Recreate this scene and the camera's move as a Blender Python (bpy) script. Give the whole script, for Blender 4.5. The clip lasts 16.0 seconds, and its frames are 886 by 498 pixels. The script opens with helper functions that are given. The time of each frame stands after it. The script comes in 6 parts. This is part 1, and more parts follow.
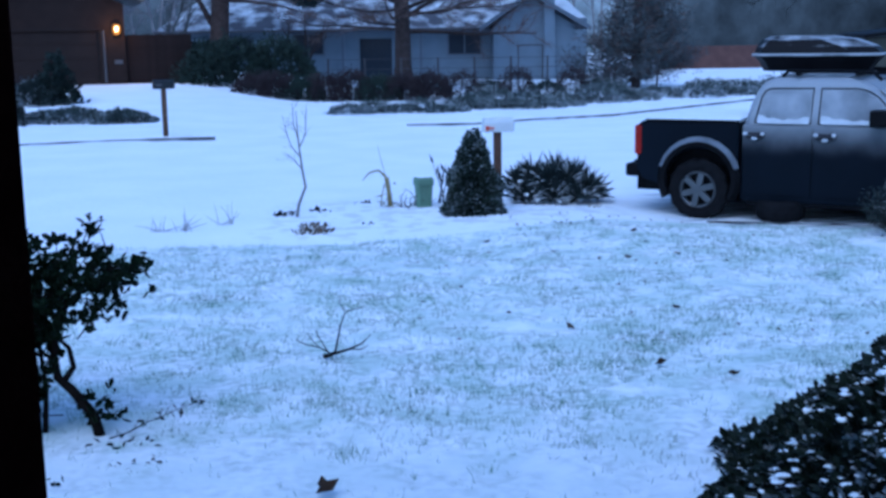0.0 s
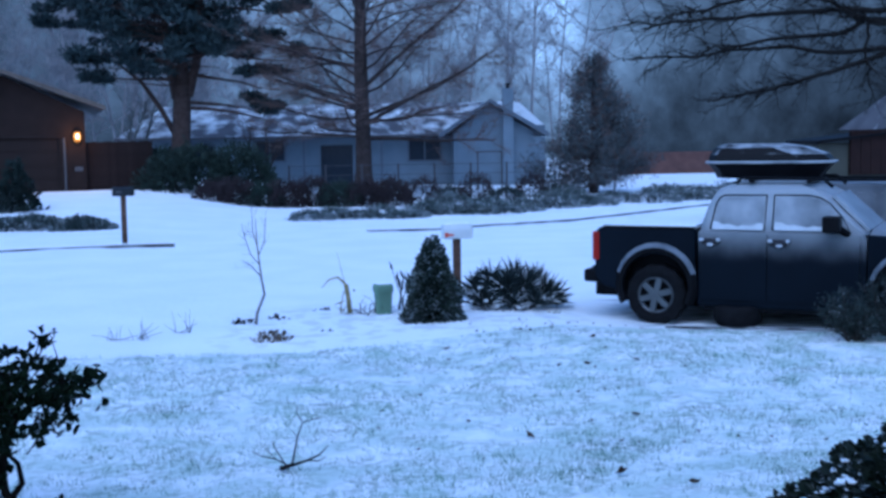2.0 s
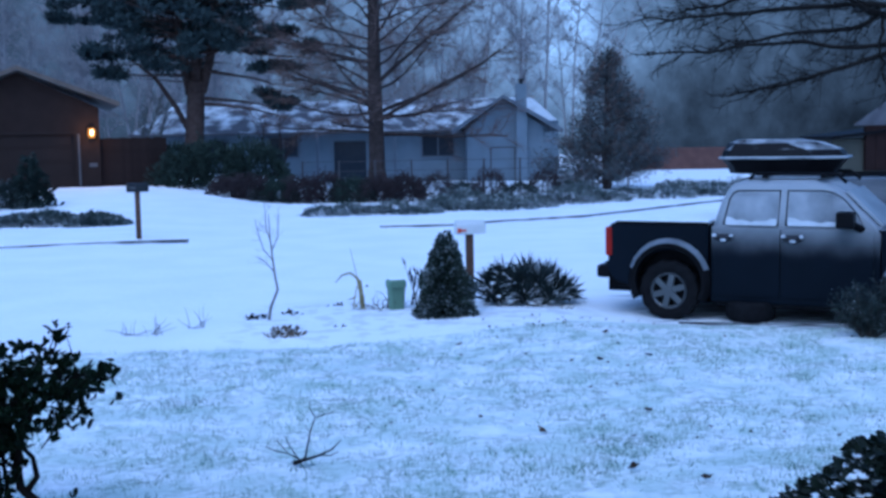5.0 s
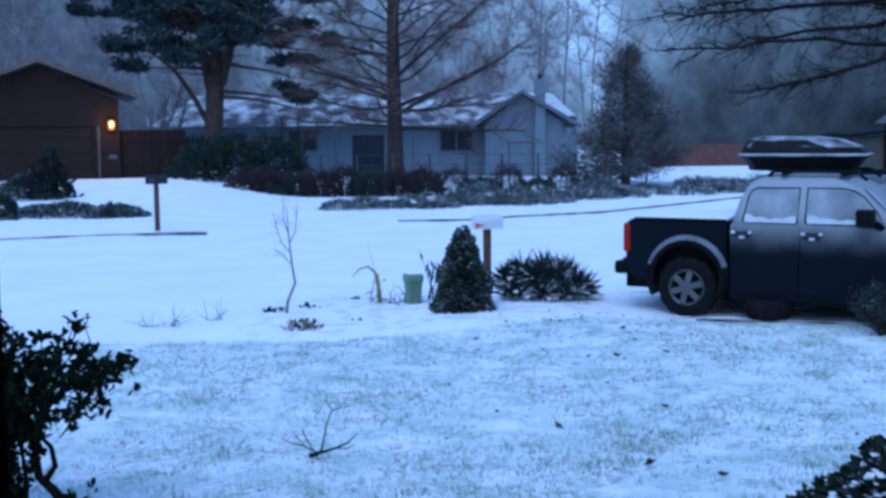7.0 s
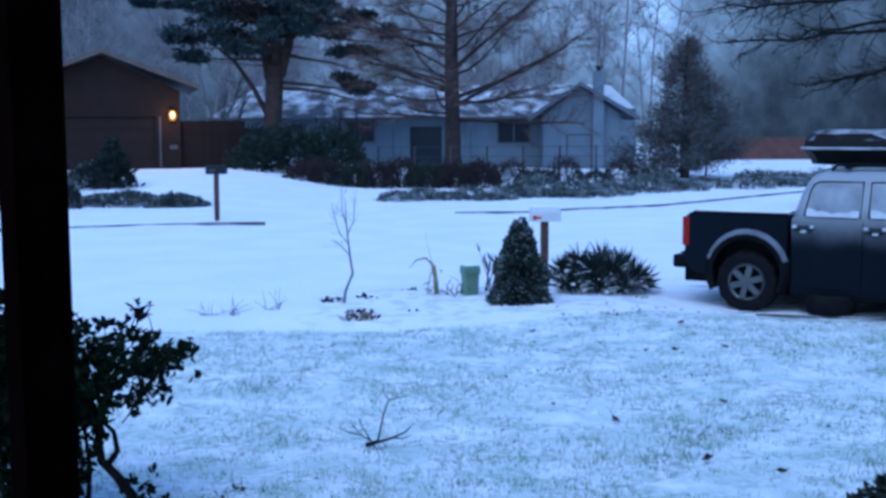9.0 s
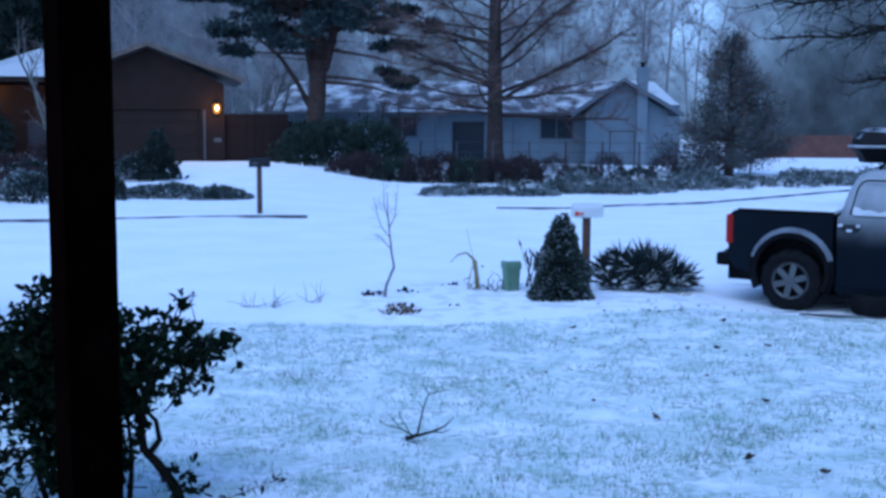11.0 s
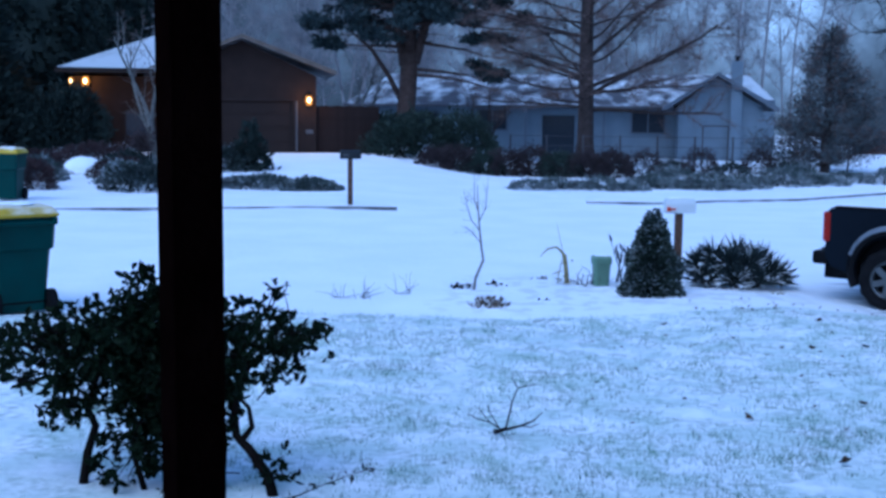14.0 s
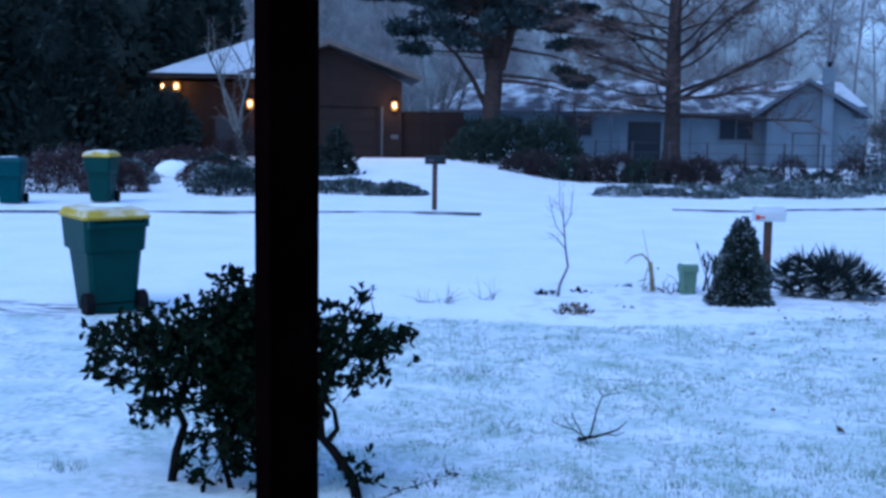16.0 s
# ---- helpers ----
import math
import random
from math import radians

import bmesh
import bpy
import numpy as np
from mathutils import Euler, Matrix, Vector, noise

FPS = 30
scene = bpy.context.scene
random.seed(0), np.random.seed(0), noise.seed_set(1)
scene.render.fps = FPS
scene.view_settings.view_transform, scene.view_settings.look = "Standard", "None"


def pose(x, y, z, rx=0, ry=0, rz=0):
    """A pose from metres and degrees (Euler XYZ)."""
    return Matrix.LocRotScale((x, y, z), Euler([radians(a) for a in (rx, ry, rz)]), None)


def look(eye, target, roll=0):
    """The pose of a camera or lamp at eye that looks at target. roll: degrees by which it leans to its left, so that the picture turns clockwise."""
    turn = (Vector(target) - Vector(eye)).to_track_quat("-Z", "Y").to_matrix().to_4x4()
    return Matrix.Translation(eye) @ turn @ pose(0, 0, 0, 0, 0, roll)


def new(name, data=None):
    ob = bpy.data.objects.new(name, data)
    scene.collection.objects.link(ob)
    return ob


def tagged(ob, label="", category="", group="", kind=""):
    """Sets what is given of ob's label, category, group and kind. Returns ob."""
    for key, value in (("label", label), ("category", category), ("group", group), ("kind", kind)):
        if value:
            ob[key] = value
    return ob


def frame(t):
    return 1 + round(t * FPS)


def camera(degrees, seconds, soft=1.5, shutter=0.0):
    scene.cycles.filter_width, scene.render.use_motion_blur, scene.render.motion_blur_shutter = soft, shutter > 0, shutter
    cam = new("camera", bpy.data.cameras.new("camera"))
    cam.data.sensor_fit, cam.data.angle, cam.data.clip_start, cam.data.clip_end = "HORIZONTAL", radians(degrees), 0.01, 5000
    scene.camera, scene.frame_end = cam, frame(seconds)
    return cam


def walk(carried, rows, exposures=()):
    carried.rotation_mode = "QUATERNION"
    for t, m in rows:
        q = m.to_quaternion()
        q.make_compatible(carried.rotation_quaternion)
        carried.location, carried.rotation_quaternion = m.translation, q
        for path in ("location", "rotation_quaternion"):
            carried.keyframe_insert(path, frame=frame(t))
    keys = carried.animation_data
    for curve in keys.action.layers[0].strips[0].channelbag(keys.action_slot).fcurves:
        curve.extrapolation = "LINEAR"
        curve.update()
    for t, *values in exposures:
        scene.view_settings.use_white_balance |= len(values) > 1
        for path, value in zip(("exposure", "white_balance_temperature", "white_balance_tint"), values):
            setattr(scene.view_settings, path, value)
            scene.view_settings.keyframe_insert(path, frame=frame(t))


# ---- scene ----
cam = camera(40.91, 16.0, soft=3.0)
PATH = [
    (0, pose(-0.000, 0.000, 2.352, 79.77, 0.86, -0.15)),
    (0.5, pose(0.014, 0.003, 2.368, 82.90, 1.34, -1.18)),
    (1, pose(0.024, 0.007, 2.378, 83.99, 1.31, -1.81)),
    (1.5, pose(0.027, 0.008, 2.380, 84.40, 1.35, -1.98)),
    (2, pose(0.026, 0.007, 2.384, 84.76, 0.93, -2.03)),
    (2.5, pose(0.030, 0.003, 2.383, 84.82, 0.78, -2.31)),
    (3, pose(0.033, -0.002, 2.382, 84.92, 0.72, -2.45)),
    (3.5, pose(0.035, -0.007, 2.381, 84.93, 0.79, -2.36)),
    (4, pose(0.034, -0.009, 2.381, 84.83, 0.90, -2.02)),
    (6.5, pose(0.032, -0.006, 2.380, 84.36, 0.70, -0.73)),
    (7, pose(0.029, -0.009, 2.379, 84.33, 0.54, -0.51)),
    (7.5, pose(0.024, -0.015, 2.380, 84.27, 0.61, -0.08)),
    (8, pose(0.020, -0.017, 2.381, 84.18, 0.62, 0.71)),
    (8.5, pose(0.020, -0.016, 2.378, 84.01, 0.55, 1.55)),
    (9, pose(0.016, -0.017, 2.377, 83.96, 0.29, 2.24)),
    (9.5, pose(0.015, -0.014, 2.374, 83.87, 0.13, 2.84)),
    (12, pose(0.002, -0.009, 2.368, 83.46, -0.35, 5.10)),
    (12.5, pose(-0.002, -0.005, 2.367, 83.09, -0.38, 5.63)),
    (13, pose(-0.005, 0.004, 2.368, 82.85, -0.32, 6.57)),
    (13.5, pose(-0.014, 0.002, 2.370, 83.26, -0.47, 7.58)),
    (14, pose(-0.019, -0.002, 2.368, 83.38, -0.57, 8.56)),
    (14.5, pose(-0.025, -0.004, 2.367, 83.47, -0.82, 9.39)),
    (15, pose(-0.029, -0.005, 2.366, 83.58, -0.78, 10.19)),
    (15.5, pose(-0.034, -0.002, 2.365, 83.62, -0.85, 11.33)),
    (16, pose(-0.040, 0.000, 2.364, 83.61, -0.77, 12.60)),
]
walk(cam, PATH, exposures=[(0.0, 0.875, 4270, 8), (16.0, 0.875, 4270, 8)])

# ---- world and light: overcast winter dusk ----
world = bpy.data.worlds.new("dusk_sky")
scene.world = world
world.use_nodes = True
wn = world.node_tree.nodes
sky = wn.new("ShaderNodeTexSky")
sky.sky_type = "NISHITA"
sky.sun_disc = False
sky.sun_elevation = radians(50)
sky.sun_rotation = radians(200)
sky.dust_density = 2.0
wn["Background"].inputs[1].default_value = 0.100
world.node_tree.links.new(sky.outputs[0], wn["Background"].inputs[0])
sun = new("sun", bpy.data.lights.new("sun", "SUN"))
sun.data.energy = 0.3
sun.data.angle = radians(60)
sun.data.color = (0.86, 0.93, 1.0)
sun.matrix_world = look((0, 0, 0), (0.22, 0.60, -0.77))


# ---- materials ----
def mat(name, color, rough=0.7, metal=0.0, vary=0.25, scale=6.0, bump=0.0, bump_scale=30.0, per_object=0.0, spec=0.15):
    m = bpy.data.materials.new(name)
    m.use_nodes = True
    n, l = m.node_tree.nodes, m.node_tree.links
    b = n["Principled BSDF"]
    b.inputs["Roughness"].default_value = rough
    b.inputs["Metallic"].default_value = metal
    b.inputs["Specular IOR Level"].default_value = spec
    tc = n.new("ShaderNodeTexCoord")
    big = n.new("ShaderNodeTexNoise")
    big.inputs["Scale"].default_value = scale
    big.inputs["Detail"].default_value = 6
    l.new(tc.outputs["Object"], big.inputs["Vector"])
    ramp = n.new("ShaderNodeMapRange")
    ramp.inputs["From Min"].default_value = 0.3
    ramp.inputs["From Max"].default_value = 0.7
    ramp.inputs["To Min"].default_value = 1 - vary
    ramp.inputs["To Max"].default_value = 1 + vary
    l.new(big.outputs["Fac"], ramp.inputs["Value"])
    mul = n.new("ShaderNodeVectorMath")
    mul.operation = "SCALE"
    mul.inputs[0].default_value = color
    last = ramp.outputs[0]
    if per_object:
        inf = n.new("ShaderNodeObjectInfo")
        r2 = n.new("ShaderNodeMapRange")
        r2.inputs["To Min"].default_value = 1 - per_object
        r2.inputs["To Max"].default_value = 1 + per_object
        l.new(inf.outputs["Random"], r2.inputs["Value"])
        mm = n.new("ShaderNodeMath")
        mm.operation = "MULTIPLY"
        l.new(last, mm.inputs[0])
        l.new(r2.outputs[0], mm.inputs[1])
        last = mm.outputs[0]
    l.new(last, mul.inputs["Scale"])
    l.new(mul.outputs[0], b.inputs["Base Color"])
    if bump:
        fine = n.new("ShaderNodeTexNoise")
        fine.inputs["Scale"].default_value = bump_scale
        fine.inputs["Detail"].default_value = 4
        l.new(tc.outputs["Object"], fine.inputs["Vector"])
        bp = n.new("ShaderNodeBump")
        bp.inputs["Strength"].default_value = bump
        bp.inputs["Distance"].default_value = 0.02
        l.new(fine.outputs["Fac"], bp.inputs["Height"])
        l.new(bp.outputs[0], b.inputs["Normal"])
    return m


def dusted(name, color, snow=0.5, rough=0.6, scale=8.0, upward=True, sharp=0.12, vary=0.25, white=(0.82, 0.84, 0.86)):
    """A surface with a broken cover of snow, which lies on what faces up."""
    m = mat(name, color, rough, vary=vary, scale=scale * 0.6)
    n, l = m.node_tree.nodes, m.node_tree.links
    b = n["Principled BSDF"]
    base = b.inputs["Base Color"].links[0].from_socket
    tc = n.new("ShaderNodeTexCoord")
    ns = n.new("ShaderNodeTexNoise")
    ns.inputs["Scale"].default_value = scale
    ns.inputs["Detail"].default_value = 5
    l.new(tc.outputs["Object"], ns.inputs["Vector"])
    val = ns.outputs["Fac"]
    if upward:
        geo = n.new("ShaderNodeNewGeometry")
        sep = n.new("ShaderNodeSeparateXYZ")
        l.new(geo.outputs["Normal"], sep.inputs[0])
        ad = n.new("ShaderNodeMath")
        ad.operation = "MULTIPLY_ADD"
        l.new(sep.outputs["Z"], ad.inputs[0])
        ad.inputs[1].default_value = 0.45
        l.new(val, ad.inputs[2])
        val = ad.outputs[0]
    mr = n.new("ShaderNodeMapRange")
    mr.inputs["From Min"].default_value = 1 - snow - sharp
    mr.inputs["From Max"].default_value = 1 - snow + sharp
    l.new(val, mr.inputs["Value"])
    mix = n.new("ShaderNodeMix")
    mix.data_type = "RGBA"
    l.new(mr.outputs[0], mix.inputs["Factor"])
    l.new(base, mix.inputs["A"])
    mix.inputs["B"].default_value = (*white, 1)
    l.new(mix.outputs["Result"], b.inputs["Base Color"])
    return m


def glow(name, color, strength):
    m = bpy.data.materials.new(name)
    m.use_nodes = True
    b = m.node_tree.nodes["Principled BSDF"]
    b.inputs["Base Color"].default_value = (0.02, 0.015, 0.01, 1)
    b.inputs["Emission Color"].default_value = (*color, 1)
    b.inputs["Emission Strength"].default_value = strength
    return m


def ground_material():
    m = bpy.data.materials.new("snowy_ground")
    m.use_nodes = True
    n, l = m.node_tree.nodes, m.node_tree.links
    b = n["Principled BSDF"]
    b.inputs["Roughness"].default_value = 0.8
    b.inputs["Specular IOR Level"].default_value = 0.2
    tc = n.new("ShaderNodeTexCoord")
    at = n.new("ShaderNodeAttribute")
    at.attribute_name = "lawn"

    def noise_at(scale, detail, stretch=(1, 1, 1)):
        mp = n.new("ShaderNodeMapping")
        mp.inputs["Scale"].default_value = stretch
        t = n.new("ShaderNodeTexNoise")
        t.inputs["Scale"].default_value = scale
        t.inputs["Detail"].default_value = detail
        l.new(tc.outputs["Object"], mp.inputs[0])
        l.new(mp.outputs[0], t.inputs["Vector"])
        return t.outputs["Fac"]

    def ranged(v, a, z, lo=0.0, hi=1.0):
        r = n.new("ShaderNodeMapRange")
        for k, x in (("From Min", a), ("From Max", z), ("To Min", lo), ("To Max", hi)):
            r.inputs[k].default_value = x
        l.new(v, r.inputs["Value"])
        return r.outputs[0]

    def times(a, c):
        t = n.new("ShaderNodeMath")
        t.operation = "MULTIPLY"
        l.new(a, t.inputs[0])
        l.new(c, t.inputs[1])
        return t.outputs[0]

    def blend(f, a, c):
        x = n.new("ShaderNodeMix")
        x.data_type = "RGBA"
        l.new(f, x.inputs["Factor"])
        for key, v in (("A", a), ("B", c)):
            if isinstance(v, tuple):
                x.inputs[key].default_value = (*v, 1)
            else:
                l.new(v, x.inputs[key])
        return x.outputs["Result"]

    sep = n.new("ShaderNodeSeparateColor")
    l.new(at.outputs["Color"], sep.inputs[0])
    snow = blend(ranged(noise_at(0.7, 5), 0.35, 0.65), (0.80, 0.82, 0.84), (0.86, 0.87, 0.88))
    patch = ranged(noise_at(2.6, 6), 0.36, 0.60)
    fine = ranged(noise_at(13, 5), 0.40, 0.64)
    grass = times(times(patch, fine), sep.outputs["Red"])
    col = blend(ranged(grass, 0.0, 1.0, 0.0, 0.60), snow, (0.10, 0.17, 0.10))
    thin = times(ranged(noise_at(2.2, 7), 0.38, 0.62), sep.outputs["Red"])
    col = blend(ranged(thin, 0, 1, 0, 0.52), col, (0.38, 0.50, 0.42))
    dirt = times(ranged(noise_at(4.0, 6), 0.50, 0.60), sep.outputs["Green"])
    col = blend(dirt, col, (0.10, 0.09, 0.08))
    wet = times(ranged(noise_at(3.0, 5, (0.6, 2.5, 1)), 0.46, 0.60), sep.outputs["Blue"])
    col = blend(wet, col, (0.07, 0.08, 0.09))
    l.new(col, b.inputs["Base Color"])
    bp = n.new("ShaderNodeBump")
    bp.inputs["Strength"].default_value = 0.5
    bp.inputs["Distance"].default_value = 0.03
    l.new(noise_at(9, 6), bp.inputs["Height"])
    l.new(bp.outputs[0], b.inputs["Normal"])
    return m


M_GROUND = ground_material()
M_SNOW = mat("snow", (0.84, 0.86, 0.88), 0.7, vary=0.04, scale=5, bump=0.4, bump_scale=14)
M_KERB = dusted("kerb_concrete", (0.06, 0.06, 0.06), snow=0.40, rough=0.85, scale=1.6, upward=False, sharp=0.2, white=(0.5, 0.52, 0.55))
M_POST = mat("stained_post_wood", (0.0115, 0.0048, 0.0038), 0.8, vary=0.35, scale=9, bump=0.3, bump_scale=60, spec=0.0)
M_PORCH = mat("porch_paint", (0.07, 0.062, 0.056), 0.8, vary=0.2, scale=3, bump=0.2)
M_SIDING_B = mat("brown_siding", (0.0155, 0.0098, 0.0082), 0.8, vary=0.2, scale=2.5, bump=0.3, bump_scale=18)
M_DOOR_B = mat("brown_garage_door", (0.0145, 0.0092, 0.0076), 0.65, vary=0.15, scale=2)
M_TRIM_B = mat("weathered_trim", (0.10, 0.08, 0.065), 0.7, vary=0.2, scale=4)
M_FENCE_B = mat("brown_fence_board", (0.013, 0.008, 0.007), 0.85, vary=0.25, scale=3, per_object=0.2)
M_PIPE = mat("grey_downpipe", (0.07, 0.07, 0.075), 0.5, vary=0.1)
M_WALL_W = mat("pale_blue_siding", (0.15, 0.18, 0.215), 0.75, vary=0.08, scale=1.5, bump=0.2, bump_scale=10)
M_TRIM_W = mat("pale_trim", (0.11, 0.125, 0.15), 0.7, vary=0.1)
M_GLASS_D = mat("dark_window_glass", (0.025, 0.03, 0.04), 0.12, vary=0.1)
M_ROOF = dusted("snowy_shingle_roof", (0.085, 0.082, 0.088), snow=0.03, scale=1.25, sharp=0.15, white=(0.74, 0.76, 0.78))
M_ROOF_FULL = dusted("snow_covered_roof", (0.1, 0.1, 0.1), snow=0.36, scale=0.8, sharp=0.28, white=(0.46, 0.48, 0.50))
M_BARK = mat("dark_bark", (0.034, 0.026, 0.024), 0.9, vary=0.35, scale=5, bump=0.6, bump_scale=20)
M_BARK_P = mat("pine_bark", (0.05, 0.035, 0.03), 0.9, vary=0.35, scale=5, bump=0.6, bump_scale=20)
M_BARK_G = mat("pale_mossy_bark", (0.11, 0.11, 0.103), 0.9, vary=0.35, scale=6)
M_TWIG = mat("reddish_twigs", (0.115, 0.082, 0.072), 0.9, vary=0.3, scale=2)
# pale grey: the mist over the far trees is put into this colour
M_FARWOOD = mat("mist_paled_far_trees", (0.18, 0.172, 0.178), 0.9, vary=0.3, scale=0.5)
M_TWIG_D = mat("dark_twigs", (0.012, 0.011, 0.010), 0.9, vary=0.3, scale=2)
M_NEEDLE = mat("pine_needles", (0.029, 0.041, 0.043), 0.8, vary=0.4, scale=2)
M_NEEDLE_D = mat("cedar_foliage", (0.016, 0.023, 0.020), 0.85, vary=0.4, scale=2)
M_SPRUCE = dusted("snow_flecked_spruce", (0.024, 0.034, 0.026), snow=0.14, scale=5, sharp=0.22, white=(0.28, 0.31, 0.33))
M_HAZEL = mat("evergreen_shrub_leaf", (0.024, 0.035, 0.028), 0.7, vary=0.4, scale=3)
M_LEAF = mat("glossy_shrub_leaf", (0.006, 0.0105, 0.0048), 0.5, vary=0.4, scale=9, per_object=0.3, spec=0.03)
M_STEM = mat("shrub_stem", (0.009, 0.007, 0.006), 0.9, vary=0.3, scale=20, bump=0.5, bump_scale=60, spec=0.05)
M_HEDGE = dusted("snowy_hedge_leaf", (0.010, 0.015, 0.009), snow=-0.04, rough=0.5, scale=13, sharp=0.08, vary=0.4)
M_HEATHER = dusted("snowy_red_heather", (0.04, 0.024, 0.025), snow=0.14, scale=3.5, sharp=0.18, white=(0.42, 0.45, 0.48))
M_BROWNSHRUB = mat("brown_bare_shrub", (0.035, 0.027, 0.029), 0.85, vary=0.4, scale=3)
M_JUNIPER = dusted("snowy_juniper", (0.022, 0.03, 0.028), snow=0.18, scale=4, sharp=0.18, white=(0.5, 0.53, 0.56))
M_COVER = dusted("snowy_ground_cover", (0.045, 0.06, 0.056), snow=0.30, scale=3.0, sharp=0.2, white=(0.42, 0.45, 0.48))
# foliage lightened to blue-grey, haze put into the colour
M_CYPRESS = mat("mist_paled_cypress", (0.060, 0.068, 0.072), 0.9, vary=0.4, scale=1.5)
M_FROST = mat("frost_dust", (0.22, 0.235, 0.26), 0.8, vary=0.25, scale=5)
M_BLADE = dusted("snow_dusted_blades", (0.018, 0.025, 0.025), snow=0.17, scale=5, sharp=0.14)
M_GREYLEAF = dusted("grey_green_leaf", (0.024, 0.032, 0.029), snow=-0.05, scale=7, sharp=0.14)
M_GRASS = mat("winter_grass", (0.16, 0.25, 0.17), 0.8, vary=0.4, scale=1.2)
M_STRAW = mat("dry_straw", (0.22, 0.19, 0.09), 0.85, vary=0.3, scale=8)
M_DEADLEAF = mat("dead_leaf", (0.05, 0.032, 0.02), 0.8, vary=0.4, scale=15, per_object=0.4)
M_STICK = mat("grey_stick", (0.035, 0.03, 0.026), 0.9, vary=0.3, scale=20)
M_PALESTICK = mat("pale_grey_bark", (0.13, 0.12, 0.115), 0.9, vary=0.3, scale=20)
M_STONE = dusted("garden_stone", (0.20, 0.19, 0.18), snow=0.70, scale=3, sharp=0.1)
M_PAINT = mat("dark_blue_black_car_paint", (0.004, 0.006, 0.010), 0.38, vary=0.15, scale=2, spec=0.05)
M_BLACK = mat("black_plastic", (0.005, 0.005, 0.006), 0.5, vary=0.15, spec=0.05)
M_RUBBER = mat("tyre_rubber", (0.008, 0.008, 0.009), 0.85, vary=0.25, scale=14, bump=0.5, bump_scale=40, spec=0.05)
M_RIM = mat("dull_alloy", (0.10, 0.105, 0.11), 0.45, metal=0.6, vary=0.1)
M_SILLSNOW = mat("wind_blown_sill_snow", (0.42, 0.44, 0.47), 0.75, vary=0.1, scale=9)
M_FLARESNOW = mat("thin_powder_snow", (0.12, 0.13, 0.15), 0.8, vary=0.3, scale=7)
M_TAIL = mat("red_lamp_plastic", (0.20, 0.010, 0.007), 0.3, vary=0.1)
M_FROSTGLASS = dusted("frosted_car_glass", (0.06, 0.068, 0.08), snow=0.52, rough=0.35, scale=2.2, upward=False, sharp=0.3, white=(0.34, 0.36, 0.39))
M_DARKFROST = dusted("thinly_frosted_glass", (0.03, 0.034, 0.042), snow=0.45, rough=0.3, scale=1.5, upward=False, sharp=0.3, white=(0.17, 0.18, 0.20))
M_HANDLE = mat("car_handle", (0.03, 0.03, 0.035), 0.4, vary=0.1)
M_BINGREEN = mat("dark_green_bin_plastic", (0.004, 0.031, 0.027), 0.5, vary=0.15, scale=4)
M_BINTEAL = mat("teal_bin_plastic", (0.005, 0.042, 0.048), 0.5, vary=0.15, scale=4)
M_LID = dusted("yellow_bin_lid", (0.40, 0.29, 0.02), snow=0.03, scale=3.5, sharp=0.22)
M_BOXGREEN = mat("utility_green", (0.13, 0.20, 0.14), 0.6, vary=0.15, scale=4, bump=0.1)
M_MAILPOST = mat("mailbox_post_wood", (0.07, 0.042, 0.028), 0.8, vary=0.3, scale=7, bump=0.3)
M_MAILWHITE = mat("white_mailbox_metal", (0.55, 0.57, 0.58), 0.45, vary=0.06)
M_MAILBLACK = mat("black_mailbox_metal", (0.015, 0.017, 0.02), 0.4, vary=0.1)
M_FLAG = mat("faded_red_flag", (0.50, 0.08, 0.05), 0.5, vary=0.1)
M_TAG = mat("pale_plate", (0.6, 0.62, 0.65), 0.5, vary=0.05)
M_LAMPGLASS = glow("amber_lamp_halo", (1.0, 0.29, 0.008), 0.6)
M_BULB = glow("warm_bulb", (1.0, 0.62, 0.18), 5.0)
M_WIRE = mat("fence_wire", (0.05, 0.05, 0.055), 0.6, vary=0.1)
M_TAN = mat("tan_siding", (0.05, 0.05, 0.04), 0.8, vary=0.12, scale=2)
M_REDBROWN = mat("red_brown_boards", (0.013, 0.006, 0.005), 0.8, vary=0.2, scale=3)
M_BRICKY = mat("red_brown_wall", (0.09, 0.05, 0.042), 0.85, vary=0.2, scale=2)


